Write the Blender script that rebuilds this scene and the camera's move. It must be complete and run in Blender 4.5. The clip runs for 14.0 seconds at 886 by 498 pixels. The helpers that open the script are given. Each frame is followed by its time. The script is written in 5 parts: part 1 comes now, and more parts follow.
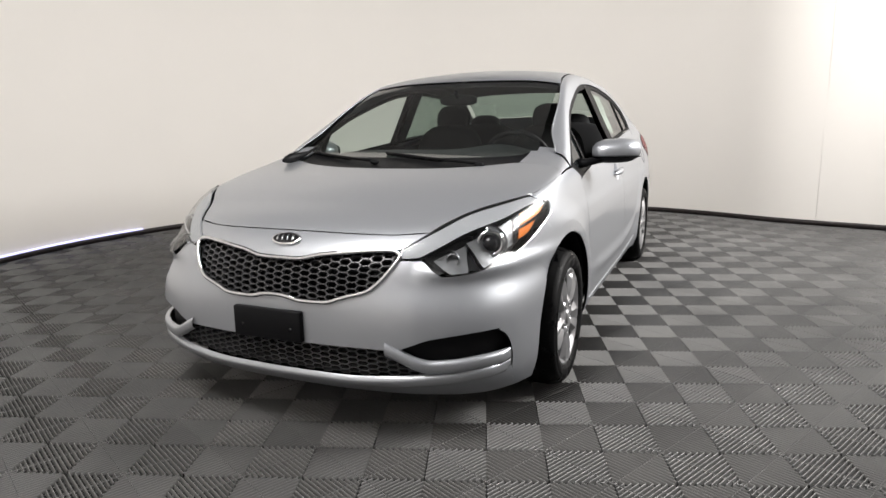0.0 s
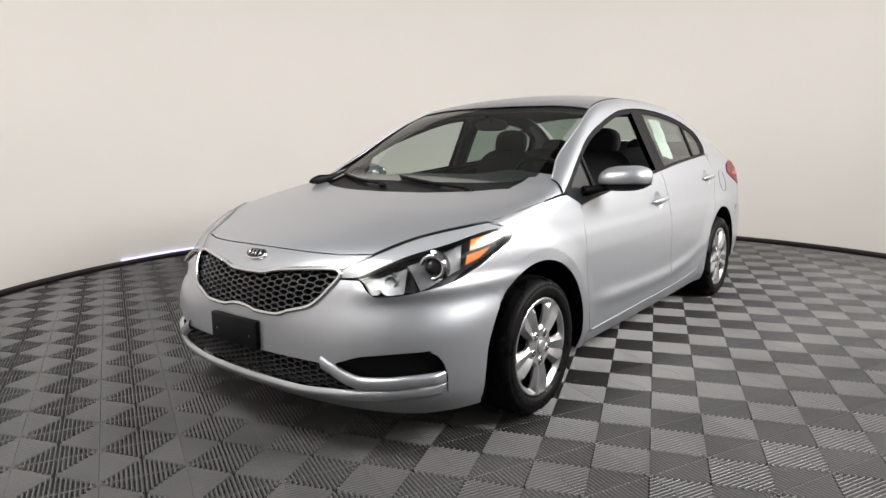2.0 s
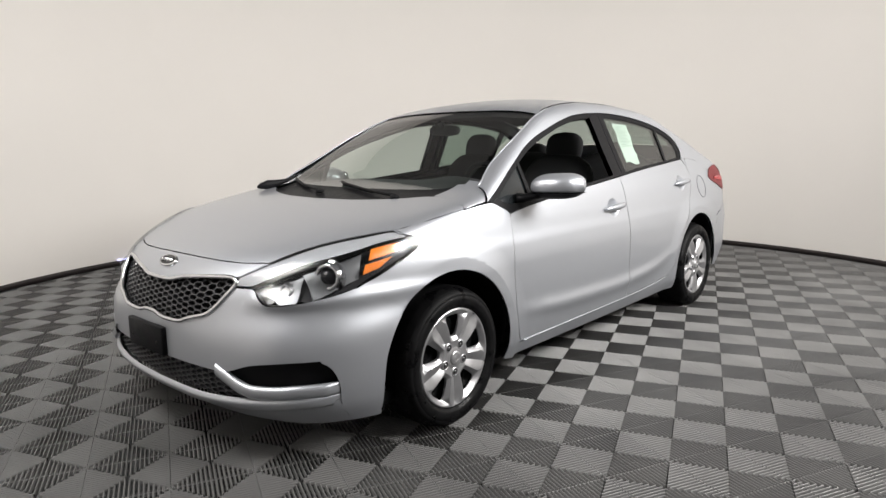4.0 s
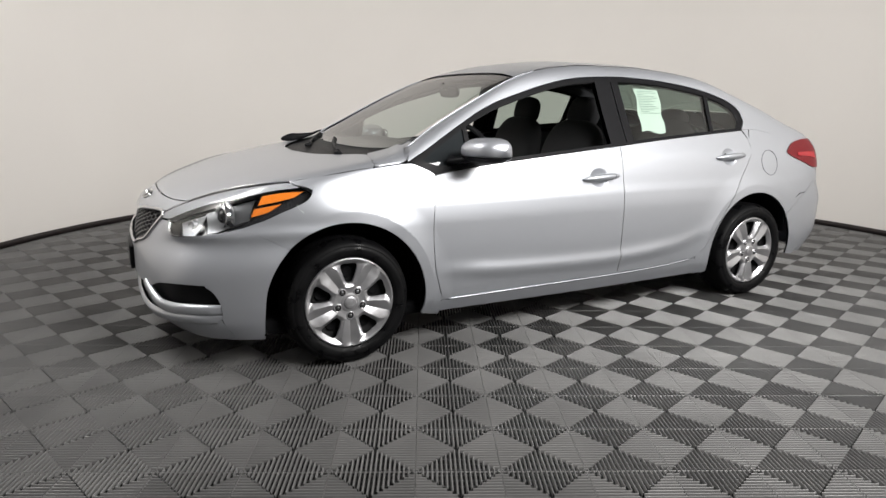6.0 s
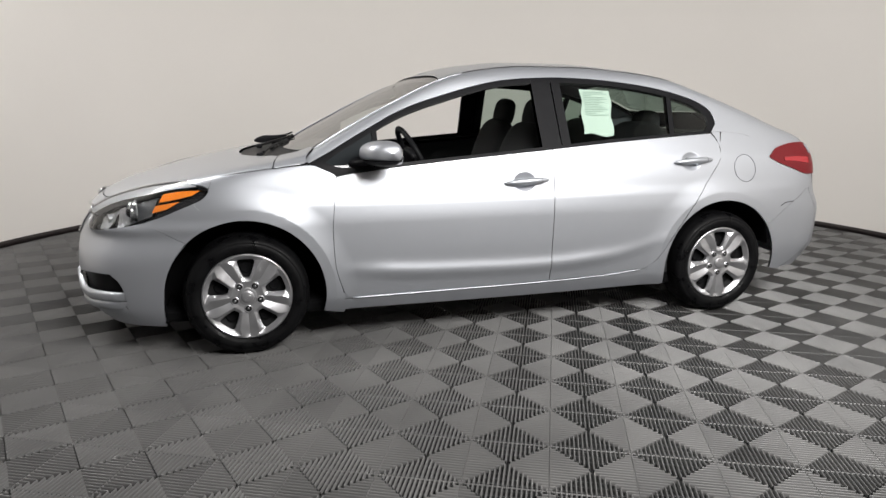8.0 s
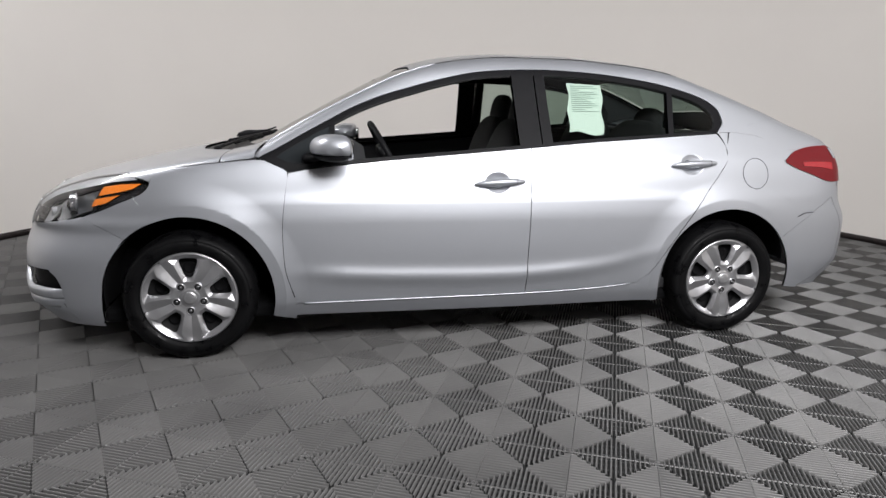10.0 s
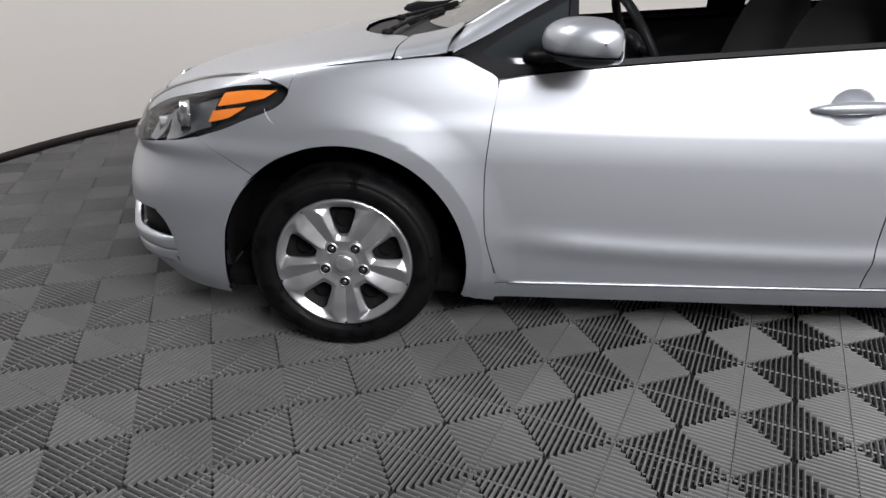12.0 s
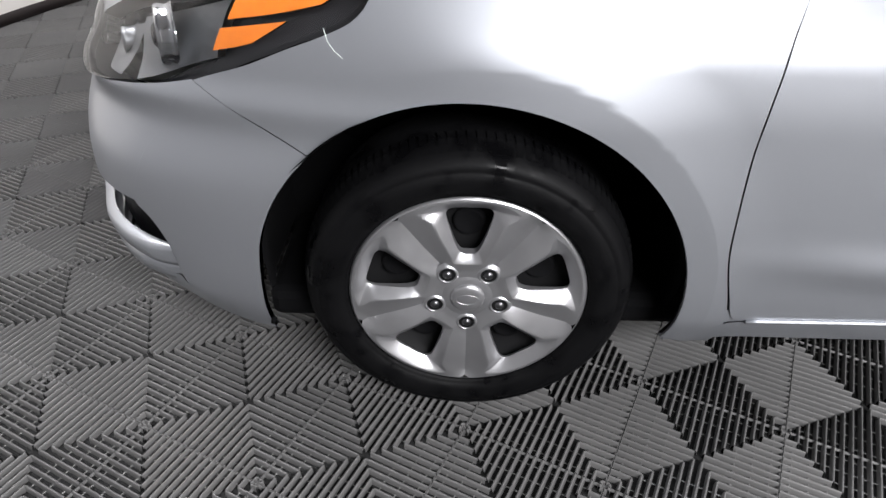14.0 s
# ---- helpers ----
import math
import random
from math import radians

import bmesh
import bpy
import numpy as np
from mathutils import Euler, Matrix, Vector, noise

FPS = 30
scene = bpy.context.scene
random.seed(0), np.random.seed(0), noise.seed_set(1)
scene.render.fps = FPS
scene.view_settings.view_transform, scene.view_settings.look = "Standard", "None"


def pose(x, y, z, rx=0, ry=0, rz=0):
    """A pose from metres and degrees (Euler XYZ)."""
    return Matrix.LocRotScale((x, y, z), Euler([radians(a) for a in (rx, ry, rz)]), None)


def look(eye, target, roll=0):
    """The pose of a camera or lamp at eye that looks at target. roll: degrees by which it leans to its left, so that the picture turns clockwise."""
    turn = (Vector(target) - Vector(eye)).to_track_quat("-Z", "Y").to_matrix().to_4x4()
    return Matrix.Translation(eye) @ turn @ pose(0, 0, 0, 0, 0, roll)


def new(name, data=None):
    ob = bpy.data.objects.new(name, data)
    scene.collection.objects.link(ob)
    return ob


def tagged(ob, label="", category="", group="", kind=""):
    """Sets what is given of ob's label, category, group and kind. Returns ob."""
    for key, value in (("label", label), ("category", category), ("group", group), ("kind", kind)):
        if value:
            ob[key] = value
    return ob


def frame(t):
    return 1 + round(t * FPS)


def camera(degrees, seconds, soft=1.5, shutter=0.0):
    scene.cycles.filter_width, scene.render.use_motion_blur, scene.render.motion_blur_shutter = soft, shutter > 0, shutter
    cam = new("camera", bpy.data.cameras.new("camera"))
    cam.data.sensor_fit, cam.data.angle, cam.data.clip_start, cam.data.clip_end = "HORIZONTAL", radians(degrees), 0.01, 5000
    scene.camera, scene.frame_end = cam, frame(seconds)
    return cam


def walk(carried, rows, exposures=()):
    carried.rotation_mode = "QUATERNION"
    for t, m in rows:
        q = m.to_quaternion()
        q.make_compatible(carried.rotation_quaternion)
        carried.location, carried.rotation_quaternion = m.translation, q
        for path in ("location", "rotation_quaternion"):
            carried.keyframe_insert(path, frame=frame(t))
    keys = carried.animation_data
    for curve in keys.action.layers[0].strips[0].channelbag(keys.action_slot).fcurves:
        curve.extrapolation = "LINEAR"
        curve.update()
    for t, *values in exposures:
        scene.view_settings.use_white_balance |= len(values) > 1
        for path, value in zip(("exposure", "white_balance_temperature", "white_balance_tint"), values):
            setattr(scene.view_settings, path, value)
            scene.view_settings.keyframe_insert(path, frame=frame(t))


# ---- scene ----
cam = camera(68.5, 14.0)
PATH = [
    (0, (-2.776, -1.483, 1.178), (-0.978, -0.701, 0.785), -1.0),
    (0.5, (-2.666, -1.797, 1.173), (-0.927, -0.886, 0.792), -0.6),
    (1, (-2.497, -2.045, 1.188), (-0.824, -1.005, 0.836), 0.1),
    (1.5, (-2.44, -2.215, 1.192), (-0.853, -1.043, 0.869), 0.7),
    (2, (-2.415, -2.216, 1.188), (-0.855, -1.006, 0.864), -0.7),
    (2.5, (-2.394, -2.22, 1.182), (-0.835, -1.016, 0.838), -1.4),
    (3, (-2.384, -2.247, 1.186), (-0.828, -1.04, 0.838), -0.9),
    (3.5, (-2.296, -2.41, 1.205), (-0.761, -1.176, 0.855), -0.6),
    (4, (-2.035, -2.618, 1.216), (-0.558, -1.309, 0.892), -0.7),
    (4.2, (-1.937, -2.724, 1.209), (-0.496, -1.374, 0.886), -0.7),
    (6.3, (-0.8, -3.759, 1.251), (-0.004, -1.985, 0.783), 0.7),
    (6.5, (-0.704, -3.802, 1.269), (0.034, -2.006, 0.788), 0.5),
    (7, (-0.433, -3.955, 1.273), (0.163, -2.106, 0.798), -0.3),
    (7.5, (-0.235, -4.078, 1.302), (0.322, -2.217, 0.827), -0.1),
    (8, (0.087, -4.108, 1.258), (0.619, -2.233, 0.811), 0.3),
    (8.2, (0.204, -4.118, 1.259), (0.695, -2.226, 0.836), 0.6),
    (10.3, (0.609, -3.846, 1.204), (0.976, -1.931, 0.758), 1.0),
    (10.5, (0.579, -3.762, 1.232), (0.955, -1.862, 0.736), 1.5),
    (11, (0.582, -3.47, 1.188), (0.806, -1.574, 0.593), 1.2),
    (11.5, (0.504, -3.12, 1.196), (0.592, -1.264, 0.456), 1.8),
    (12, (0.342, -2.734, 1.179), (0.313, -0.903, 0.377), 1.3),
    (12.5, (0.242, -2.369, 1.16), (0.091, -0.6, 0.24), 2.6),
    (13, (0.048, -2.082, 1.12), (-0.088, -0.38, 0.078), 2.6),
    (13.5, (0.026, -1.858, 1.096), (-0.071, -0.215, -0.041), 0.7),
    (14, (-0.019, -1.777, 1.092), (-0.065, -0.18, -0.111), 0.2),
]
walk(cam, [(t, look(eye, target, roll)) for t, eye, target, roll in PATH],
     [(0, 0.35, 6550, 10), (4.2, 0.3, 6550, 10), (6.3, 0.1, 6500, 10), (8.2, 0.0, 6500, 10), (10.3, -0.1, 6300, 12), (12, 0.0, 6250, 12), (13, 0.12, 6250, 12), (14, 0.42, 6250, 12)])

# ---- light ----
world = bpy.data.worlds.new("world")
scene.world = world
world.use_nodes = True
world.node_tree.nodes["Background"].inputs["Color"].default_value = (0.9, 0.95, 1.0, 1)
world.node_tree.nodes["Background"].inputs["Strength"].default_value = 0.05
CENTRE = (1.6, 0.2)


def added_lamp(name, eye, target, sx, sy, watts, color=(1.0, 0.985, 0.965)):
    """A rectangular area lamp, added at eye to face target."""
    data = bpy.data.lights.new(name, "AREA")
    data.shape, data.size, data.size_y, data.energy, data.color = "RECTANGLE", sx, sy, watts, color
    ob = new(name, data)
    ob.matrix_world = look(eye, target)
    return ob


# soft area lamps with no seen source, added high round the booth's open side
added_lamp("unseen_panel", (2.3, -4.2, 3.1), (1.8, -0.8, 1.2), 3.0, 1.2, 285).data.spread = radians(165)
added_lamp("unseen_panel", (-2.6, 0.3, 3.5), (-0.6, -0.2, 0.2), 1.5, 3.0, 235)


# ---- materials ----
def material(name, color, rough=0.5, metal=0.0, coat=0.0, noise_scale=0.0, vary=0.0, bump=0.0, bump_scale=60.0, **more):
    m = bpy.data.materials.new(name)
    m.use_nodes = True
    t = m.node_tree
    b = t.nodes["Principled BSDF"]
    b.inputs["Base Color"].default_value = (*color, 1)
    b.inputs["Roughness"].default_value = rough
    b.inputs["Metallic"].default_value = metal
    b.inputs["Coat Weight"].default_value = coat
    b.inputs["Coat Roughness"].default_value = 0.04
    for key, value in more.items():
        b.inputs[key.replace("_", " ")].default_value = value
    if noise_scale:
        co = t.nodes.new("ShaderNodeTexCoord")
        n = t.nodes.new("ShaderNodeTexNoise")
        n.inputs["Scale"].default_value, n.inputs["Detail"].default_value = noise_scale, 6
        t.links.new(co.outputs["Object"], n.inputs["Vector"])
        mix = t.nodes.new("ShaderNodeMix")
        mix.data_type = "RGBA"
        mix.inputs["A"].default_value = (*[c * (1 - vary) for c in color], 1)
        mix.inputs["B"].default_value = (*[min(1, c * (1 + vary)) for c in color], 1)
        t.links.new(n.outputs["Fac"], mix.inputs["Factor"])
        t.links.new(mix.outputs["Result"], b.inputs["Base Color"])
        r = t.nodes.new("ShaderNodeMapRange")
        r.inputs["To Min"].default_value, r.inputs["To Max"].default_value = max(0.02, rough * 0.8), min(1, rough * 1.2)
        t.links.new(n.outputs["Fac"], r.inputs["Value"])
        t.links.new(r.outputs["Result"], b.inputs["Roughness"])
    if bump:
        co = t.nodes.new("ShaderNodeTexCoord")
        n = t.nodes.new("ShaderNodeTexNoise")
        n.inputs["Scale"].default_value, n.inputs["Detail"].default_value = bump_scale, 4
        t.links.new(co.outputs["Object"], n.inputs["Vector"])
        k = t.nodes.new("ShaderNodeBump")
        k.inputs["Strength"].default_value, k.inputs["Distance"].default_value = bump, 0.002
        t.links.new(n.outputs["Fac"], k.inputs["Height"])
        t.links.new(k.outputs["Normal"], b.inputs["Normal"])
    return m


PAINT = material("silver_paint", (0.425, 0.44, 0.472), 0.41, 0.72, 0.6, 900, 0.05)
PAINT.node_tree.nodes["Principled BSDF"].inputs["Coat Roughness"].default_value = 0.16
BLACK = material("black_plastic", (0.008, 0.008, 0.009), 0.42, 0, 0, 30, 0.2, 0.2, 300, Specular_IOR_Level=0.08)
GLOSS_BLACK = material("gloss_black", (0.010, 0.010, 0.012), 0.18, 0, 0.0)
LINER = material("wheel_liner", (0.004, 0.004, 0.0045), 0.95, Specular_IOR_Level=0.1)
RUBBER = material("tyre_rubber", (0.003, 0.003, 0.0034), 0.4, 0, 0, 16, 0.3, 0.3, 80, Specular_IOR_Level=0.13)
RUBBER_NODES = RUBBER.node_tree.nodes
for node in RUBBER_NODES:
    if node.type == "MAP_RANGE":                   # tyre dressing: glossy streaks between dull patches
        for key, value in (("From Min", 0.34), ("From Max", 0.50), ("To Min", 0.12), ("To Max", 0.6)):
            node.inputs[key].default_value = value
CHROME = material("chrome", (0.72, 0.73, 0.75), 0.12, 1.0)
CAP = material("hubcap_silver", (0.50, 0.50, 0.515), 0.33, 0.85, 0.2, 40, 0.06)
LUG = material("lug_steel", (0.22, 0.22, 0.23), 0.3, 1.0)
STEEL = material("dark_steel", (0.004, 0.004, 0.0045), 0.7, Specular_IOR_Level=0.25)
CLOTH = material("seat_cloth", (0.011, 0.011, 0.0125), 0.9, 0, 0, 120, 0.4, 0.4, 250)
TRIM = material("interior_plastic", (0.03, 0.031, 0.034), 0.6, 0, 0, 60, 0.2)
AMBER = material("amber_lens", (0.85, 0.22, 0.02), 0.2, 0, 0.6, 90, 0.2, 0.5, 260)
RED = material("red_lens", (0.12, 0.004, 0.007), 0.3, 0, 0.06, 70, 0.2, 0.4, 200, Specular_IOR_Level=0.3)
PAPER = material("paper", (0.72, 0.80, 0.74), 0.8, 0, 0, 14, 0.05)
INK = material("ink", (0.40, 0.47, 0.43), 0.8)
REFLECTOR = material("lamp_reflector", (0.27, 0.275, 0.285), 0.42, 0.95, 0, 0, 0, 1.0, 45)
LAMP_GREY = material("lamp_silver_trim", (0.31, 0.32, 0.335), 0.45, 0.1)
WALL = material("wall_paint", (0.80, 0.768, 0.73), 0.75, 0, 0, 0.8, 0.04, 0.2, 9)
CEILING = material("ceiling_paint", (0.2, 0.2, 0.205), 0.85, 0, 0, 2, 0.03)
ADDED_WALL = material("added_wall_paint", (0.30, 0.30, 0.305), 0.8, 0, 0, 2, 0.1)
BASE = material("baseboard_vinyl", (0.018, 0.013, 0.013), 0.5, 0, 0, 8, 0.3)
SUBFLOOR = material("floor_tray", (0.008, 0.008, 0.008), 0.9)


def glass(name, tint, rough=0.0, shine=0.9):
    m = bpy.data.materials.new(name)
    m.use_nodes = True
    t = m.node_tree
    t.nodes.clear()
    out = t.nodes.new("ShaderNodeOutputMaterial")
    clear, gloss, mix, weight = (t.nodes.new("ShaderNode" + k) for k in ("BsdfTransparent", "BsdfGlossy", "MixShader", "LayerWeight"))
    clear.inputs["Color"].default_value = (*tint, 1)
    gloss.inputs["Roughness"].default_value = rough
    power, scale = t.nodes.new("ShaderNodeMath"), t.nodes.new("ShaderNodeMath")
    power.operation, scale.operation = "POWER", "MULTIPLY_ADD"
    power.inputs[1].default_value, scale.inputs[1].default_value, scale.inputs[2].default_value = 3.0, shine, 0.05
    t.links.new(weight.outputs["Facing"], power.inputs[0])
    t.links.new(power.outputs[0], scale.inputs[0])
    t.links.new(scale.outputs[0], mix.inputs[0])
    t.links.new(clear.outputs[0], mix.inputs[1])
    t.links.new(gloss.outputs[0], mix.inputs[2])
    t.links.new(mix.outputs[0], out.inputs[0])
    return m


GLASS = glass("window_glass", (0.60, 0.69, 0.64))
DARK_GLASS = glass("tinted_glass", (0.50, 0.58, 0.53))
LENS = glass("lamp_lens", (0.93, 0.94, 0.95), 0.16, 0.6)


def tile_material():
    m = material("floor_tile", (0.16, 0.158, 0.155), 0.38, Specular_IOR_Level=0.55)
    t = m.node_tree
    b = t.nodes["Principled BSDF"]
    info, co = t.nodes.new("ShaderNodeObjectInfo"), t.nodes.new("ShaderNodeTexCoord")
    geo = t.nodes.new("ShaderNodeNewGeometry")
    n = t.nodes.new("ShaderNodeTexNoise")
    n.inputs["Scale"].default_value, n.inputs["Detail"].default_value = 2.2, 8
    t.links.new(geo.outputs["Position"], n.inputs["Vector"])
    add = t.nodes.new("ShaderNodeMath")
    add.operation = "MULTIPLY_ADD"
    add.inputs[1].default_value, add.inputs[2].default_value = 0.25, 0.0
    t.links.new(info.outputs["Random"], add.inputs[0])
    plus = t.nodes.new("ShaderNodeMath")
    t.links.new(n.outputs["Fac"], plus.inputs[0])
    t.links.new(add.outputs[0], plus.inputs[1])
    ramp = t.nodes.new("ShaderNodeValToRGB")
    ramp.color_ramp.elements[0].position, ramp.color_ramp.elements[1].position = 0.3, 0.9
    ramp.color_ramp.elements[0].color, ramp.color_ramp.elements[1].color = (0.092, 0.091, 0.090, 1), (0.157, 0.155, 0.152, 1)
    t.links.new(plus.outputs[0], ramp.inputs[0])
    t.links.new(ramp.outputs[0], b.inputs["Base Color"])
    return m


TILE = tile_material()


# ---- mesh helpers ----
def part(name, bm, mat, parent=None, label="", smooth=True, nrm=None):
    """Links a bmesh as one mesh object under a thing or part."""
    me = bpy.data.meshes.new(name)
    bm.to_mesh(me)
    bm.free()
    for p in me.polygons:
        p.use_smooth = smooth
    me.materials.append(mat)
    if nrm is not None:
        me.normals_split_custom_set_from_vertices([tuple(v) for v in nrm])
    ob = new(name, me)
    ob.parent = parent
    return tagged(ob, label)


def raw(name, verts, faces, mat, parent=None, label="", smooth=True, nrm=None):
    me = bpy.data.meshes.new(name)
    me.from_pydata([tuple(map(float, v)) for v in verts], [], [tuple(map(int, f)) for f in faces])
    me.validate()
    if smooth:
        me.shade_smooth()
    me.materials.append(mat)
    if nrm is not None:
        me.normals_split_custom_set_from_vertices([tuple(map(float, v)) for v in nrm])
    ob = new(name, me)
    ob.parent = parent
    return tagged(ob, label)


def box_bm(x0, x1, y0, y1, z0, z1, bevel=0.0, segments=2, bm=None):
    bm = bm or bmesh.new()
    made = bmesh.ops.create_cube(bm, size=1, matrix=Matrix.LocRotScale(((x0 + x1) / 2, (y0 + y1) / 2, (z0 + z1) / 2), None, (x1 - x0, y1 - y0, z1 - z0)))
    if bevel:
        edges = list({e for v in made["verts"] for e in v.link_edges})
        bmesh.ops.bevel(bm, geom=edges, offset=bevel, segments=segments, affect="EDGES", profile=0.5)
    return bm


def tube(points, radius, sides=8, closed=False, flat=1.0):
    """A tube along points; returns vertices and faces."""
    p = np.asarray(points, float)
    n = len(p)
    tan = np.roll(p, -1, 0) - np.roll(p, 1, 0) if closed else np.gradient(p, axis=0)
    tan /= np.linalg.norm(tan, axis=1)[:, None] + 1e-9
    up = np.array([0, 0, 1.0])
    a = np.cross(tan, up)
    a /= np.linalg.norm(a, axis=1)[:, None] + 1e-9
    b = np.cross(a, tan)
    r = np.broadcast_to(radius, (n,))
    v = [p[i] + r[i] * (math.cos(k * 2 * math.pi / sides) * a[i] + flat * math.sin(k * 2 * math.pi / sides) * b[i]) for i in range(n) for k in range(sides)]
    f = []
    for i in range(n if closed else n - 1):
        j = (i + 1) % n
        for k in range(sides):
            l = (k + 1) % sides
            f.append((i * sides + k, i * sides + l, j * sides + l, j * sides + k))
    if not closed:
        f += [tuple(range(sides))[::-1], tuple((n - 1) * sides + k for k in range(sides))]
    return v, f


def lathe(profile, steps=64, axis="y"):
    """Turns (radius, height) pairs round the y axis; returns vertices and faces."""
    v, f = [], []
    m = len(profile)
    for i in range(steps):
        c, s = math.cos(2 * math.pi * i / steps), math.sin(2 * math.pi * i / steps)
        v += [(r * c, h, r * s) for r, h in profile]
    for i in range(steps):
        j = (i + 1) % steps
        f += [(i * m + k, i * m + k + 1, j * m + k + 1, j * m + k) for k in range(m - 1)]
    return v, f

# ---- the car's outer surface: one smooth closed form, x to the rear, z up, symmetric in y ----
def curve(knots):
    """A smooth function through (position, value) knots (monotone cubic)."""
    xs = np.array([k[0] for k in knots], float)
    ys = np.array([k[1] for k in knots], float)
    h = np.diff(xs)
    d = np.diff(ys) / h
    m = np.zeros(len(xs))
    m[0], m[-1] = d[0], d[-1]
    for i in range(1, len(xs) - 1):
        m[i] = 0 if d[i - 1] * d[i] <= 0 else (h[i - 1] + h[i]) * 3 / ((2 * h[i] + h[i - 1]) / d[i - 1] + (h[i] + 2 * h[i - 1]) / d[i])

    def at(x):
        x = np.clip(np.asarray(x, float), xs[0], xs[-1])
        i = np.clip(np.searchsorted(xs, x) - 1, 0, len(h) - 1)
        t = (x - xs[i]) / h[i]
        return (ys[i] * (1 + 2 * t) * (1 - t) ** 2 + m[i] * h[i] * t * (1 - t) ** 2
                + ys[i + 1] * t * t * (3 - 2 * t) + m[i + 1] * h[i] * t * t * (t - 1))
    return at


INSET = curve([(0.15, 0.06), (0.2, 0.035), (0.27, 0.012), (0.36, 0.004), (0.5, 0.0), (0.64, 0.002), (0.73, 0.012), (0.79, 0.027), (0.85, 0.041), (0.93, 0.064), (1.0, 0.095),
               (1.1, 0.142), (1.2, 0.188), (1.3, 0.232), (1.38, 0.268), (1.5, 0.34)])
CREST = curve([(-0.95, 0.62), (-0.86, 0.712), (-0.81, 0.764), (-0.7, 0.81), (-0.485, 0.856), (-0.2, 0.918), (0.04, 0.961), (0.22, 0.993), (0.32, 1.018), (0.42, 1.072),
               (0.83, 1.292), (1.04, 1.391), (1.15, 1.432), (1.3, 1.463), (1.6, 1.489), (1.9, 1.489), (2.2, 1.468), (2.45, 1.426),
               (2.7, 1.345), (3.0, 1.234), (3.2, 1.152), (3.35, 1.105), (3.5, 1.07), (3.6, 1.0)])
CROWN = curve([(-1, 0.015), (0.2, 0.015), (0.9, 0.022), (1.25, 0.046), (2.1, 0.052), (2.6, 0.03), (4, 0.03)])
NOSE = curve([(0.1, -0.70), (0.18, -0.80), (0.26, -0.868), (0.33, -0.882), (0.5, -0.884), (0.6, -0.876), (0.70, -0.855), (0.78, -0.80), (0.86, -0.68), (1.0, -0.3)])
NOSE_PLAN = curve([(0, 0), (0.2, 0.014), (0.4, 0.068), (0.55, 0.132), (0.65, 0.205), (0.72, 0.285), (0.78, 0.40), (0.83, 0.56), (0.865, 0.72), (0.89, 0.9), (0.95, 1.4)])
CHIN_PLAN = curve([(0, 0), (0.2, 0.007), (0.4, 0.033), (0.5, 0.057), (0.58, 0.088), (0.66, 0.13), (0.72, 0.182), (0.77, 0.25), (0.815, 0.345), (0.855, 0.5), (0.885, 0.75), (0.95, 1.3)])
TAIL = curve([(0.1, 3.4), (0.25, 3.5), (0.4, 3.62), (0.6, 3.63), (0.72, 3.58), (0.9, 3.55), (1.05, 3.485), (1.15, 3.45)])
TAIL_PLAN = curve([(0, 0), (0.4, 0.025), (0.6, 0.055), (0.7, 0.085), (0.78, 0.10), (0.82, 0.132), (0.85, 0.21), (0.875, 0.40), (0.9, 0.85), (0.92, 1.2)])
CREASE = curve([(0.4, 0.41), (1.0, 0.375), (1.5, 0.365), (2.0, 0.395), (2.33, 0.47), (2.6, 0.56)])
WHEELS = ((0.0, 0.2975), (2.745, 0.2975))


HANDLES = ((1.472, 0.827), (2.528, 0.913))


def smax(a, b, k):
    return 0.5 * (a + b + np.sqrt((a - b) ** 2 + k * k))


def fold_in(r):
    """The haunch over a wheel: level round the arch, a crease, then falling away."""
    t = np.clip((r - 0.438) / 0.11, 0, 1)
    return 0.013 * (1 - t) ** 1.6


def outside(x, y, z):
    """Negative inside the car's outer surface, positive outside."""
    w = np.abs(y)
    flare = sum(fold_in(np.hypot(x - cx, z - cz)) for cx, cz in WHEELS)
    ridge = 0.012 * np.exp(-((z - CREASE(x)) / 0.04) ** 2) * np.clip((x - 0.42) / 0.3, 0, 1) * np.clip((2.45 - x) / 0.6, 0, 1)
    dish = sum(0.017 * np.clip(1 - ((x - hx) / 0.066) ** 2 - ((z - hz) / 0.052) ** 2, 0, 1) for hx, hz in HANDLES)
    shelf = 0.014 * np.exp(-(np.maximum(z - 0.645, 0) / 0.03) ** 2 - (np.minimum(z - 0.645, 0) / 0.034) ** 2) * np.clip((-0.44 - x) / 0.12, 0, 1)
    side = w - (0.885 - INSET(z) + flare + ridge - dish + shelf)
    top = z - (CREST(x) - CROWN(x) * (w / 0.65) ** 2)
    low = 1 / (1 + np.exp((z - 0.56) / 0.036))
    fold = 0.036 * np.exp(-(np.maximum(z - 0.645, 0) / 0.03) ** 2 - (np.minimum(z - 0.645, 0) / 0.034) ** 2) * np.clip((w - 0.5) / 0.15, 0, 1)
    nose = NOSE(z) - fold + NOSE_PLAN(w) * (1 - low) + CHIN_PLAN(w) * low - x
    tail = x - (TAIL(z) - TAIL_PLAN(w))
    k = 0.05 + 0.045 / (1 + np.exp((0.66 - z) / 0.02)) / (1 + np.exp((x + 0.45) / 0.05))
    return smax(smax(side, top, 0.035), smax(nose, tail, 0.001), k)


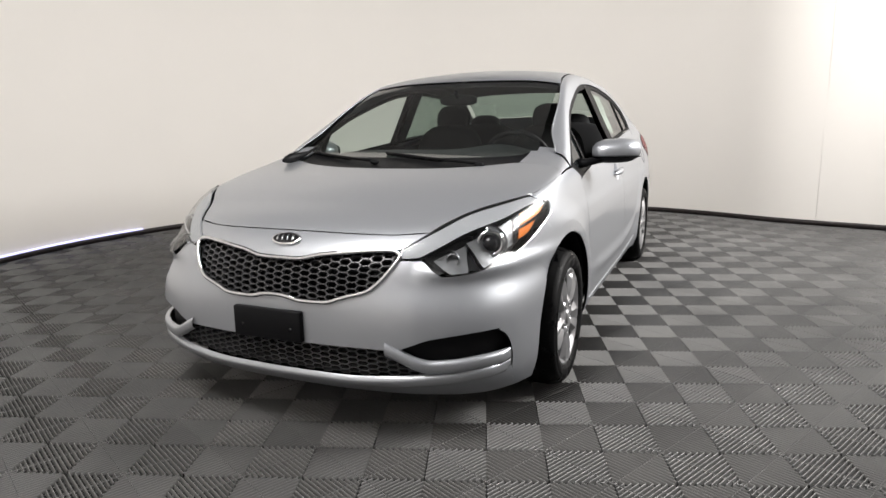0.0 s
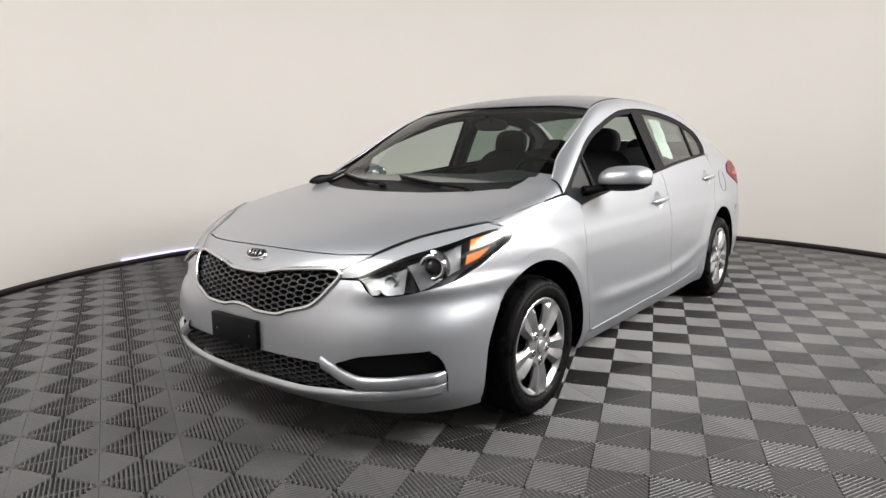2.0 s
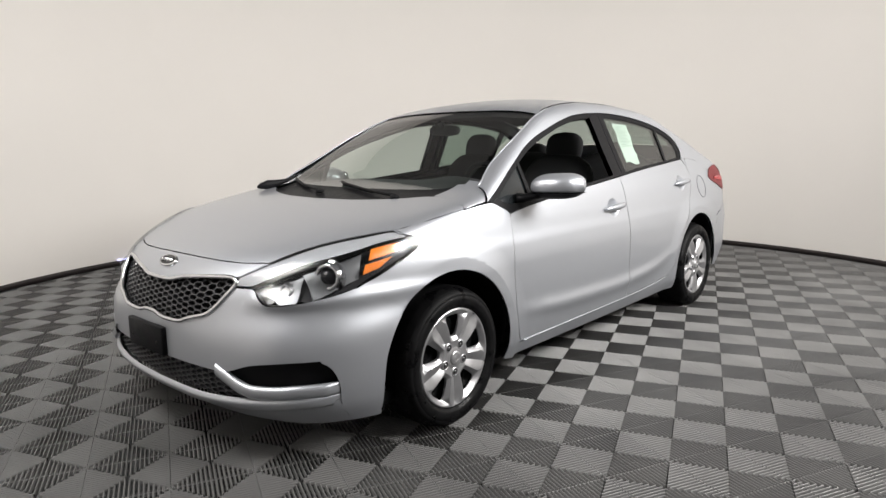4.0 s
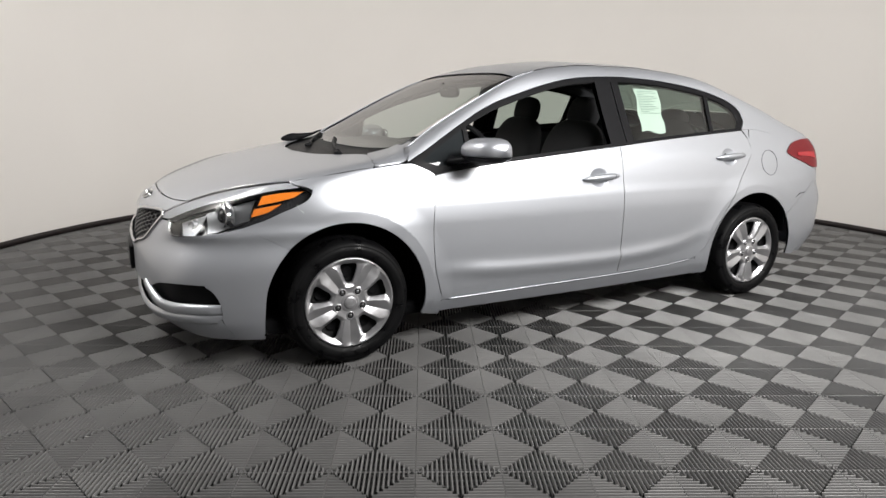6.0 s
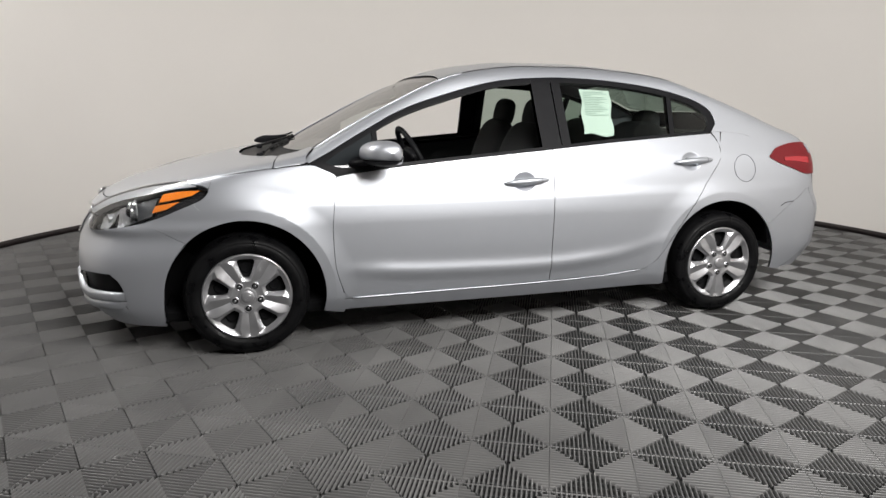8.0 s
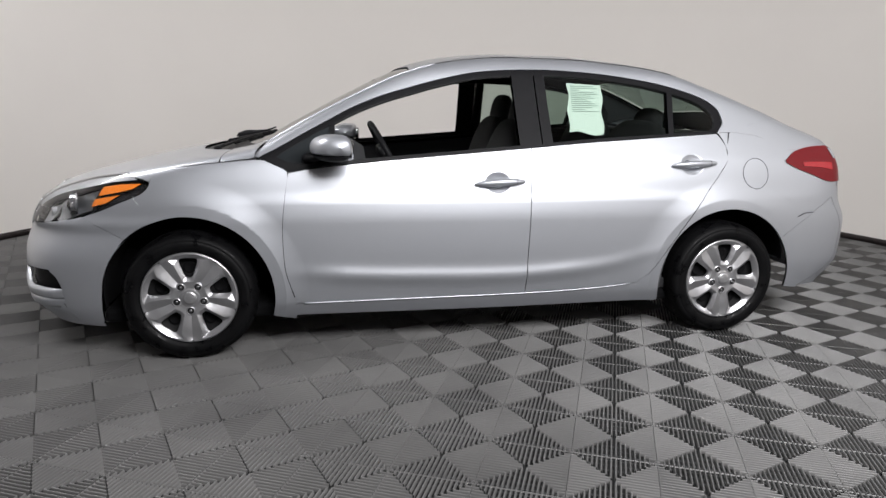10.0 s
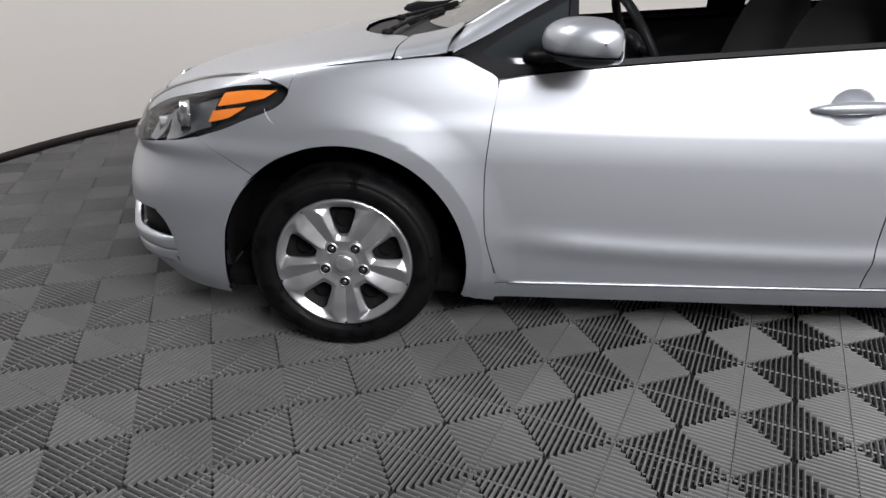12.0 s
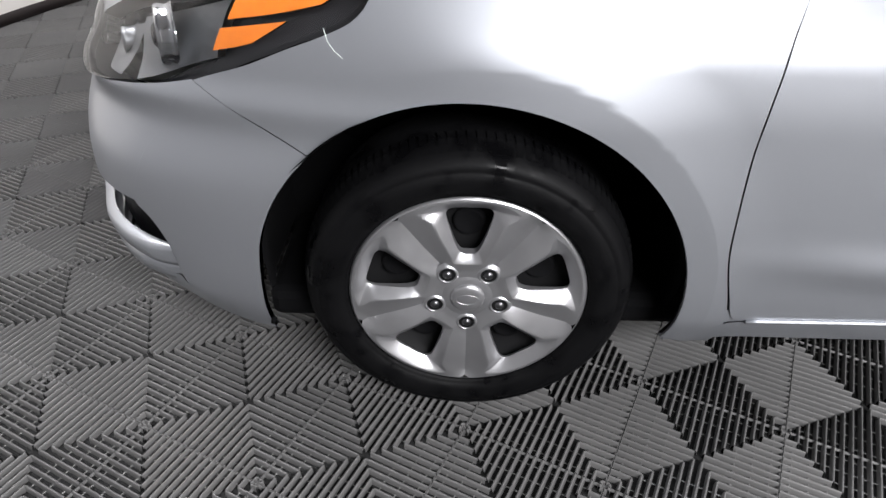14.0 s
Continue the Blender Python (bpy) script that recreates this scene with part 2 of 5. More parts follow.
def reach(o, d, far=2.6):
    """Where rays from o (inside) along d leave the surface."""
    o, d = np.asarray(o, float), np.asarray(d, float)
    lo, hi = np.zeros(len(o)), np.full(len(o), far)
    for _ in range(40):
        mid = 0.5 * (lo + hi)
        p = o + d * mid[:, None]
        inside = outside(p[:, 0], p[:, 1], p[:, 2]) < 0
        lo, hi = np.where(inside, mid, lo), np.where(inside, hi, mid)
    return o + d * lo[:, None]


def normals(p, e=0.002):
    g = np.stack([outside(*(p + e * a).T) - outside(*(p - e * a).T) for a in np.eye(3)], 1)
    return g / np.linalg.norm(g, axis=1)[:, None]

# ---- panels: patches of the surface between four edges ----
def resample(points, n):
    """n points along a polyline, corners kept rounded by a spline."""
    p = np.asarray(points, float)
    if len(p) == n:
        return p
    s = np.r_[0, np.cumsum(np.linalg.norm(np.diff(p, axis=0), axis=1))]
    if len(p) > 2:
        c = [curve(list(zip(s, p[:, k]))) for k in range(p.shape[1])]
        t = np.linspace(0, s[-1], n)
        return np.stack([g(t) for g in c], 1)
    return p[0] + np.linspace(0, 1, n)[:, None] * (p[1] - p[0])


def side_to(q):
    o = np.stack([q[:, 0], 0 * q[:, 0], q[:, 1]], 1)
    return reach(o, np.tile([0, -1.0, 0], (len(q), 1)), 1.2)


def top_to(q):
    o = np.stack([q[:, 0], q[:, 1], 0 * q[:, 0] + 0.5], 1)
    return reach(o, np.tile([0, 0, 1.0], (len(q), 1)), 1.2)


def nose_to(q):
    d = np.stack([-np.cos(q[:, 0]), -np.sin(q[:, 0]), 0 * q[:, 0]], 1)
    return reach(np.stack([0 * q[:, 0] + 0.3, 0 * q[:, 0], q[:, 1]], 1), d, 1.8)


def tail_to(q):
    d = np.stack([np.cos(q[:, 0]), -np.sin(q[:, 0]), 0 * q[:, 0]], 1)
    return reach(np.stack([0 * q[:, 0] + 2.6, 0 * q[:, 0], q[:, 1]], 1), d, 1.8)


def arch_to(q):
    d = np.stack([0 * q[:, 0], -np.cos(q[:, 1]), np.sin(q[:, 1])], 1)
    return reach(np.stack([q[:, 0], 0 * q[:, 0], 0 * q[:, 0] + 0.8], 1), d, 1.4)


def to_nose(p):
    return [(math.atan2(w, 0.3 - x), z) for x, w, z in p]


def to_tail(p):
    return [(math.atan2(w, x - 2.6), z) for x, w, z in p]


def to_arch(p):
    """(x, z) of the side, or (x, w, z) of any place, as section angle."""
    flat = [k for k, q in enumerate(p) if len(q) == 2]
    p = list(p)
    if flat:
        hit = side_to(np.array([p[k] for k in flat], float))
        for k, h in zip(flat, hit):
            p[k] = (h[0], -h[1], h[2])
    return [(q[0], math.atan2(q[2] - 0.8, q[1])) for q in p]


def patch(chart, bottom, top, nu=40, nv=20, left=None, right=None, off=0.0, gap=0.002, skirt=0.012, rims="btlr"):
    """A grid on the car's surface between two edges (and two more, or straight ones); returns vertices, faces and normals."""
    b, t = resample(bottom, nu), resample(top, nu)
    l = resample(left, nv) if left else resample([b[0], t[0]], nv)
    r = resample(right, nv) if right else resample([b[-1], t[-1]], nv)
    u, v = np.linspace(0, 1, nu)[None, :, None], np.linspace(0, 1, nv)[:, None, None]
    q = ((1 - v) * b[None] + v * t[None] + (1 - u) * l[:, None] + u * r[:, None]
         - (1 - u) * (1 - v) * b[0] - u * (1 - v) * b[-1] - (1 - u) * v * t[0] - u * v * t[-1])
    p = chart(q.reshape(-1, 2)).reshape(nv, nu, 3)
    if gap:
        for key, rim, inner in (("b", np.s_[0, :], np.s_[1, :]), ("t", np.s_[-1, :], np.s_[-2, :]), ("l", np.s_[:, 0], np.s_[:, 1]), ("r", np.s_[:, -1], np.s_[:, -2])):
            if key not in rims:
                continue
            d = p[inner] - p[rim]
            p[rim] += d / (np.linalg.norm(d, axis=-1, keepdims=True) + 1e-9) * gap
    p = p.reshape(-1, 3)
    n = normals(p)
    p = p - n * off
    ids = np.arange(nu * nv).reshape(nv, nu)
    f = np.stack([ids[:-1, :-1], ids[:-1, 1:], ids[1:, 1:], ids[1:, :-1]], -1).reshape(-1, 4)
    m = (nu // 2) + nu * (nv // 2)
    turn = np.dot(np.cross(p[m + 1] - p[m], p[m + nu] - p[m]), n[m]) < 0
    if turn:
        f = f[:, ::-1]
    if skirt:
        ring = np.r_[ids[0, :], ids[1:, -1], ids[-1, -2::-1], ids[-2:0:-1, 0]]
        k, base = len(ring), len(p)
        inward = np.roll(p[ring], -1, 0) - np.roll(p[ring], 1, 0)
        out = np.cross(inward, n[ring])
        out /= np.linalg.norm(out, axis=1)[:, None] + 1e-9
        p = np.r_[p, p[ring], p[ring] - n[ring] * skirt]
        n = np.r_[n, 0.7 * out + 0.7 * n[ring], out]
        a = base + np.arange(k)
        g = np.stack([a, np.roll(a, -1), np.roll(a, -1) + k, a + k], 1)
        f = np.r_[f, g if turn else g]
    return p, f, n


def joined(*pieces):
    v, f, n, k = [], [], [], 0
    for p, q, m in pieces:
        v.append(p)
        f.append(np.asarray(q) + k)
        n.append(m)
        k += len(p)
    return np.concatenate(v), np.concatenate(f), np.concatenate(n)


def mirrored(piece):
    p, f, n = piece
    s = np.array([1, -1, 1.0])
    return p * s, np.asarray(f)[:, ::-1], n * s


def panel(name, piece, mat, parent, label=""):
    p, f, n = piece
    return raw(name, p, f, mat, parent, label, True, n)


def both(name, piece, mat, parent, label=""):
    return [panel(name, piece, mat, parent, label), panel(name, mirrored(piece), mat, parent, label)]


def both_raw(name, v, f, mat, parent, label="", smooth=True):
    v = np.asarray(v, float)
    a = raw(name, v, f, mat, parent, label, smooth)
    b = raw(name, v * np.array([1, -1, 1.0]), [tuple(q)[::-1] for q in f], mat, parent, label, smooth)
    return a, b


def fan(cx, cz, r, outer, a0, a1, n):
    """The arc round a wheel and the outline beyond it, matched angle by angle: two lists of n (x, z)."""
    o = resample(outer, 400)
    a = np.degrees(np.unwrap(np.arctan2(o[:, 1] - cz, o[:, 0] - cx)))
    a = a + (360 if a[0] < -90 and a0 > 90 else 0)
    d = np.hypot(o[:, 0] - cx, o[:, 1] - cz)
    t = np.linspace(a0, a1, n)
    order = np.argsort(a)
    rr = np.interp(t, a[order], d[order])
    c, s = np.cos(np.radians(t)), np.sin(np.radians(t))
    return list(zip(cx + r * c, cz + r * s)), list(zip(cx + rr * c, cz + rr * s))


def on_nose(y, z, off=0.0):
    """A place on the nose at y, z, off metres outside the surface."""
    y, z = np.atleast_1d(np.asarray(y, float)), np.atleast_1d(np.asarray(z, float))
    o = np.stack([0 * y + 0.3, y, z], 1)
    p = reach(o, np.tile([-1.0, 0, 0], (len(y), 1)), 1.8)
    return p + normals(p) * off


# ---- the room ----
def wall_radius(angle):
    """Distance of the curved wall from the room's centre."""
    d = (math.degrees(angle) - 90 + 180) % 360 - 180
    s = min(1, max(0, (d - 84) / 30 if d > 0 else (-d - 118) / 52))
    return 4.16 + 1.85 * s * s * (3 - 2 * s)


def ring(z, out=0.0, steps=180):
    return [(CENTRE[0] + (wall_radius(a) + out) * math.cos(a), CENTRE[1] + (wall_radius(a) + out) * math.sin(a), z)
            for a in (2 * math.pi * i / steps for i in range(steps))]


def band(name, rings, mat, label, category, closed=True):
    n = len(rings[0])
    v = [p for r in rings for p in r]
    f = [(i * n + k, i * n + (k + 1) % n, (i + 1) * n + (k + 1) % n, (i + 1) * n + k) for i in range(len(rings) - 1) for k in range(n)]
    f += [((len(rings) - 1) * n + k, (len(rings) - 1) * n + (k + 1) % n, (k + 1) % n, k) for k in range(n)] if closed else []
    return tagged(raw(name, v, f, mat), label, category, kind="structure")


HEIGHT = 4.2
OPEN_FROM, OPEN_TO = 97, 129                       # ring steps of the open side, closed by the added wall


def wall_stretch(name, first, last, mat, label):
    """A stretch of the curved wall, with thickness, between two steps of the ring."""
    levels = (0.0, 0.6, 1.2, 1.8, 2.4, 3.0, 3.6, HEIGHT)
    inner_face, outer_face = ring(0.0), ring(0.0, 0.12)
    ids = [k % 180 for k in range(first, last + 1)]
    rows = [[(*inner_face[k][:2], z) for k in ids] for z in levels] + [[(*outer_face[k][:2], z) for k in ids] for z in (HEIGHT, 0.0)]
    m = len(ids)
    f = [(i * m + k, i * m + k + 1, (i + 1) * m + k + 1, (i + 1) * m + k) for i in range(len(rows) - 1) for k in range(m - 1)]
    return tagged(raw(name, [p for r in rows for p in r], f, mat), label, "wall", kind="structure")


wall_stretch("wall_round", OPEN_TO, OPEN_FROM + 180, WALL, "cream white curved wall of a round photo booth")
# unseen stretch, added; its dark tone dims what the car's side reflects
wall_stretch("wall_added", OPEN_FROM, OPEN_TO, ADDED_WALL, "unseen dark grey wall added across the booth's open side to dim reflections")
band("baseboard", [ring(0.0, -0.012), ring(0.046, -0.012), ring(0.053, -0.004), ring(0.053, 0.0), ring(0.0, 0.0)], BASE,
     "dark vinyl baseboard along the curved wall", "baseboard")
n = 180
raw_ceiling = raw("ceiling", [(*p[:2], HEIGHT) for p in ring(HEIGHT)] + [(*p[:2], HEIGHT + 0.1) for p in ring(HEIGHT)], [tuple(range(n))[::-1], tuple(range(n, 2 * n))], CEILING, smooth=False)
tagged(raw_ceiling, "dark ceiling over the booth", "ceiling", kind="structure")
floor = tagged(raw("floor", [(*p[:2], -0.014) for p in ring(0)] + [(*p[:2], -0.1) for p in ring(0)], [tuple(range(n)), tuple(range(n, 2 * n))[::-1]], SUBFLOOR, smooth=False),
               "grey ribbed interlocking plastic floor tiles", "floor", kind="structure")

# ---- the car ----
car = tagged(new("car"), "silver four-door sedan with plastic wheel covers, front windows open", "car")
car.matrix_basis = Matrix.LocRotScale((0, 0.03, 0), None, (1, 1.0339, 1))
ARCH = 0.386
AX, BX = WHEELS[0][0], WHEELS[1][0]
WZ = 0.303
AZ = WHEELS[0][1]

# hood
EDGE = [(-0.737, 0.0), (-0.73, 0.2), (-0.70, 0.38), (-0.646, 0.518)]
HSIDE = [(-0.646, 0.518), (-0.482, 0.605), (-0.335, 0.712), (-0.222, 0.774), (0.0, 0.805), (0.152, 0.809)]
hood_q = patch(top_to, [(x, -w) for x, w in EDGE], [(-0.02, 0.0), (0.0, -0.22), (0.04, -0.36), (0.105, -0.49), (0.165, -0.57), (0.188, -0.63)],
               40, 40, [(-0.737, 0), (-0.02, 0)], [(x, -w) for x, w in HSIDE] + [(0.165, -0.74), (0.188, -0.63)], gap=0.0022, skirt=0.012, rims="btr")
panel("hood", joined(hood_q, mirrored(hood_q)), PAINT, car, "silver hood")

# front fender: from the wheel arch to the door, the hood and the lamp
HOOD_SEAM = top_to(np.array([(0.152, -0.809), (0.0, -0.805), (-0.07, -0.797), (-0.13, -0.789)]))
outer_f = [(0.487, 0.2), (0.478, 0.27), (0.436, 0.45), (0.430, 0.6), (0.444, 0.76), (0.462, 0.875), (0.40, 0.915), (0.335, 0.938)]
outer_f += [(float(p[0]), float(p[2]) - 0.0015) for p in HOOD_SEAM] + [(-0.147, 0.843), (-0.150, 0.828), (-0.158, 0.812), (-0.18, 0.790), (-0.228, 0.766), (-0.285, 0.743), (-0.37, 0.706), (-0.42, 0.689), (-0.458, 0.675)]
fan_in = fan(AX, AZ, ARCH, outer_f, -15, 133.6, 110)[0]
fan_out = fan(AX, AZ, ARCH, outer_f, -15, 140.4, 110)[1]
fender = patch(arch_to, to_arch(fan_in), to_arch(fan_out), 110, 40, gap=0.0015)
sliver = patch(arch_to, to_arch([(-0.235, 0.772, 0.858), (-0.2, 0.80, 0.854), (-0.172, 0.815, 0.848), (-0.15, 0.828, 0.837)]),
               to_arch([(float(p[0]), -float(p[1]), float(p[2]) - 0.001) for p in top_to(np.array([(-0.24, -0.765), (-0.2, -0.778), (-0.16, -0.785), (-0.128, -0.789)]))]), 16, 6, gap=0.0)
both("front_fender", joined(fender, sliver), PAINT, car)

# doors and sill
BELT_F = [(0.462, 0.878), (0.56, 0.895), (0.8, 0.922), (1.2, 0.958), (1.652, 0.995)]
BELT_R = [(1.657, 0.996), (2.0, 1.025), (2.4, 1.053), (2.69, 1.072)]
B_SEAM = [(1.627, 0.268), (1.632, 0.45), (1.642, 0.75), (1.655, 0.995)]
C_SEAM = [(2.235, 0.305), (2.30, 0.352), (2.405, 0.50), (2.5, 0.635), (2.602, 0.768), (2.70, 0.885), (2.741, 0.95), (2.74, 1.0), (2.722, 1.04), (2.697, 1.072)]
front_door = patch(side_to, [(0.512, 0.258), (1.0, 0.261), (1.627, 0.267)], BELT_F, 230, 130, [(0.512, 0.258), (0.493, 0.263), (0.483, 0.276), (0.474, 0.30), (0.436, 0.45), (0.430, 0.6), (0.444, 0.76), (0.462, 0.878)], B_SEAM)
rear_door = patch(side_to, [(1.627, 0.268), (2.0, 0.282), (2.235, 0.305)], BELT_R, 210, 130, B_SEAM, C_SEAM)
doors = both("front_door", front_door, PAINT, car, "front door with its window rolled down") + both("rear_door", rear_door, PAINT, car)
sill = patch(side_to, [(0.378, 0.19), (1.4, 0.185), (2.36, 0.195)], [(0.487, 0.252), (1.0, 0.256), (1.627, 0.262), (2.0, 0.276), (2.235, 0.299)], 60, 8,
             None, [(2.36, 0.195), (2.32, 0.25), (2.235, 0.299)], gap=0.001)
both("sill", sill, PAINT, car)
bead = side_to(np.array(resample([(0.52, 0.2545), (1.0, 0.2585), (1.627, 0.2645), (2.0, 0.278), (2.2, 0.296)], 60)))
v, f = tube(bead + normals(bead) * 0.002, 0.0042, 8)
both_raw("sill_bead", v, f, PAINT, car, "bright sill edge")

# rear quarter and rear bumper
outer_r = [(2.335, 0.197), (2.31, 0.245), (2.24, 0.305), (2.30, 0.352), (2.405, 0.50), (2.5, 0.635), (2.602, 0.768), (2.70, 0.885), (2.742, 0.95), (2.749, 1.0), (2.754, 1.04), (2.762, 1.078),
           (2.93, 1.06), (3.105, 0.985), (3.12, 0.96), (3.22, 0.91), (3.40, 0.842), (3.38, 0.745)]
fan_in, fan_out = fan(BX, AZ, ARCH, outer_r, 195, 35.3, 110)
quarter = patch(arch_to, to_arch(fan_in), to_arch(fan_out), 110, 40, rims="btl")
both("rear_quarter_corner", patch(arch_to, to_arch([(2.748, 0.985), (2.753, 1.03), (2.764, 1.079)]), to_arch([(2.744, 0.985), (2.728, 1.04), (2.704, 1.077)]), 12, 6, gap=0.0, skirt=0.0), PAINT, car)
both("rear_quarter", quarter, PAINT, car)
bump_in, bump_side = fan(BX, AZ, ARCH, [(3.37, 0.74), (3.46, 0.55), (3.45, 0.42), (3.34, 0.30), (3.22, 0.245)], 35.2, -8, 40)
rear_side = patch(side_to, bump_in, bump_side, 40, 12, rims="br")
rear_mid = patch(tail_to, to_tail([(3.22, 0.84, 0.245), (3.45, 0.6, 0.25), (3.5, 0.3, 0.25), (3.5, 0, 0.25)]),
                 to_tail([(3.37, 0.83, 0.74), (3.5, 0.6, 0.74), (3.55, 0.3, 0.74), (3.55, 0, 0.74)]), 40, 16,
                 to_tail([(3.22, 0.845, 0.245), (3.34, 0.84, 0.30), (3.45, 0.825, 0.42), (3.46, 0.82, 0.55), (3.37, 0.83, 0.74)]), rims="bt")
both("rear_bumper", joined(rear_side, rear_mid), PAINT, car)
trunk = patch(tail_to, to_tail([(3.39, 0.80, 0.75), (3.5, 0.6, 0.745), (3.55, 0.3, 0.745), (3.55, 0, 0.745)]),
              to_tail([(3.41, 0.76, 0.93), (3.46, 0.56, 1.0), (3.5, 0.3, 1.06), (3.5, 0, 1.06)]), 30, 16)
deck = patch(top_to, [(3.12, 0), (3.12, -0.3), (3.1, -0.5), (3.03, -0.66)], [(3.495, 0), (3.49, -0.3), (3.45, -0.5), (3.35, -0.66)], 24, 16)
both("trunk_lid", joined(trunk, deck), PAINT, car)

# upper body side: pillars and roof rail, from the window outline to the roof
WIN_TOP = [(0.325, 0.945), (0.42, 0.993), (0.534, 1.056), (0.66, 1.124), (0.788, 1.19), (0.92, 1.242), (1.053, 1.282), (1.23, 1.33), (1.414, 1.366), (1.6, 1.381), (1.76, 1.385),
           (2.023, 1.374), (2.2, 1.356), (2.384, 1.328), (2.54, 1.29), (2.658, 1.247), (2.728, 1.19), (2.742, 1.13), (2.70, 1.076)]
DITCH = [(0.36, 0.655, 0.99), (0.56, 0.632, 1.11), (0.815, 0.612, 1.24), (1.04, 0.60, 1.362), (1.2, 0.568, 1.40), (1.4, 0.548, 1.43), (1.7, 0.54, 1.44), (2.0, 0.545, 1.43), (2.3, 0.56, 1.40), (2.55, 0.58, 1.345),
         (2.75, 0.60, 1.28), (2.95, 0.63, 1.20), (3.08, 0.655, 1.15), (3.1, 0.66, 1.14)]
rail_a = patch(arch_to, to_arch(WIN_TOP), to_arch(DITCH), 110, 14, None, None, gap=0.001)
pillar_foot = patch(top_to, [(0.158, -0.806), (0.168, -0.74), (0.19, -0.632), (0.198, -0.60)], [(0.31, -0.805), (0.335, -0.74), (0.36, -0.672), (0.352, -0.61)], 16, 8, gap=0.001)
c_foot = patch(arch_to, to_arch([(2.704, 1.078), (2.76, 1.08), (2.93, 1.063), (3.1, 0.99), (3.2, 1.0), (3.36, 1.03)]), to_arch([(2.742, 1.125), (2.8, 1.125), (2.9, 1.12), (3.1, 0.662, 1.135), (3.25, 0.665, 1.11), (3.37, 0.67, 1.075)]), 30, 8, gap=0.0)
both("side_frame", rail_a, PAINT, car, "A-pillar, roof rail and C-pillar in silver")
both("pillar_foot", pillar_foot, PAINT, car)
both("rear_shoulder", c_foot, PAINT, car)

# roof, screens
ROOF_F = [(1.06, 0.0), (1.065, -0.2), (1.075, -0.4), (1.06, -0.585)]
ROOF_R = [(2.5, 0.0), (2.5, -0.2), (2.51, -0.4), (2.54, -0.565)]
roof_q = patch(top_to, ROOF_F, ROOF_R, 30, 40, [(1.06, 0), (2.5, 0)], [(1.06, -0.587), (1.2, -0.56), (1.4, -0.54), (1.7, -0.532), (2.0, -0.537), (2.3, -0.55), (2.54, -0.568)], gap=0.001, rims="btr")
panel("roof", joined(roof_q, mirrored(roof_q)), PAINT, car, "silver roof")
SCREEN_B = [(0.22, 0.0), (0.235, -0.25), (0.265, -0.42), (0.315, -0.56), (0.375, -0.64)]
SCREEN_T = [(1.055, 0.0), (1.06, -0.2), (1.07, -0.4), (1.055, -0.58)]
SCREEN_S = [(0.375, -0.64), (0.56, -0.622), (0.815, -0.6), (1.055, -0.585)]
windscreen = joined(*(lambda a: (a, mirrored(a)))(patch(top_to, SCREEN_B, SCREEN_T, 40, 40, [(0.22, 0), (1.055, 0)], SCREEN_S, off=0.006, gap=0.0, skirt=0.0)))
panel("windscreen", windscreen, GLASS, car, "green-tinted windscreen").visible_shadow = False
rearscreen = joined(*(lambda a: (a, mirrored(a)))(patch(top_to, ROOF_R, [(3.1, 0), (3.1, -0.3), (3.08, -0.5), (3.02, -0.63)], 30, 20, None, [(2.54, -0.565), (2.75, -0.585), (3.02, -0.63)], off=0.004, gap=0.0, skirt=0.0)))
panel("rear_screen", rearscreen, GLASS, car, "tinted rear window").visible_shadow = False

def side_nose_at(points):
    hit = side_to(np.array(points, float))
    return to_nose([(h[0], -h[1], h[2]) for h in hit])


SEAM_GREY = material("seam_grey", (0.06, 0.062, 0.066), 0.5)
# backing panels behind the seams; the grey one paints in the gaps' shade
both("inner_side", patch(side_to, [(0.40, 0.2), (1.4, 0.2), (2.36, 0.2)], [(0.40, 0.89), (0.7, 0.90), (1.65, 0.985), (2.69, 1.055)], 40, 20,
     [(0.40, 0.2), (0.40, 0.6), (0.40, 0.89)], [(2.36, 0.2), (2.38, 0.4), (2.42, 0.5), (2.48, 0.6), (2.6, 0.72), (2.69, 0.86), (2.715, 0.96), (2.69, 1.055)], off=0.006, gap=0, skirt=0), SEAM_GREY, car)
both("inner_scuttle", patch(top_to, [(0.10, -0.62), (0.10, -0.70), (0.10, -0.80)], [(0.40, -0.64), (0.40, -0.72), (0.40, -0.80)], 12, 12, off=0.010, gap=0, skirt=0), PAINT, car)
both("inner_quarter", patch(arch_to, to_arch([(2.775, 0.95), (2.9, 0.93), (3.1, 0.90), (3.3, 0.85), (3.42, 0.80)]), to_arch([(2.775, 1.12), (2.87, 1.13), (3.0, 0.655, 1.15), (3.25, 0.665, 1.10), (3.37, 0.67, 1.07)]), 40, 14, off=0.0012, gap=0, skirt=0), PAINT, car)
both("inner_fender", patch(nose_to, side_nose_at([(-0.5, 0.66), (-0.40, 0.60), (-0.305, 0.555)]), side_nose_at([(-0.40, 0.69), (-0.33, 0.65), (-0.262, 0.60)]), 12, 6, off=0.004, gap=0, skirt=0), PAINT, car)
both("inner_hood_edge", patch(top_to, [(-0.2, -0.735), (0.0, -0.765), (0.15, -0.775)], [(-0.15, -0.80), (0.0, -0.82), (0.15, -0.825)], 16, 6, off=0.005, gap=0, skirt=0), PAINT, car)
both("inner_tail", patch(tail_to, to_tail([(3.3, 0.84, 0.68), (3.45, 0.7, 0.68), (3.5, 0.5, 0.68)]), to_tail([(3.3, 0.83, 0.90), (3.42, 0.7, 0.90), (3.46, 0.5, 0.9)]), 20, 8, off=0.004, gap=0, skirt=0), PAINT, car)

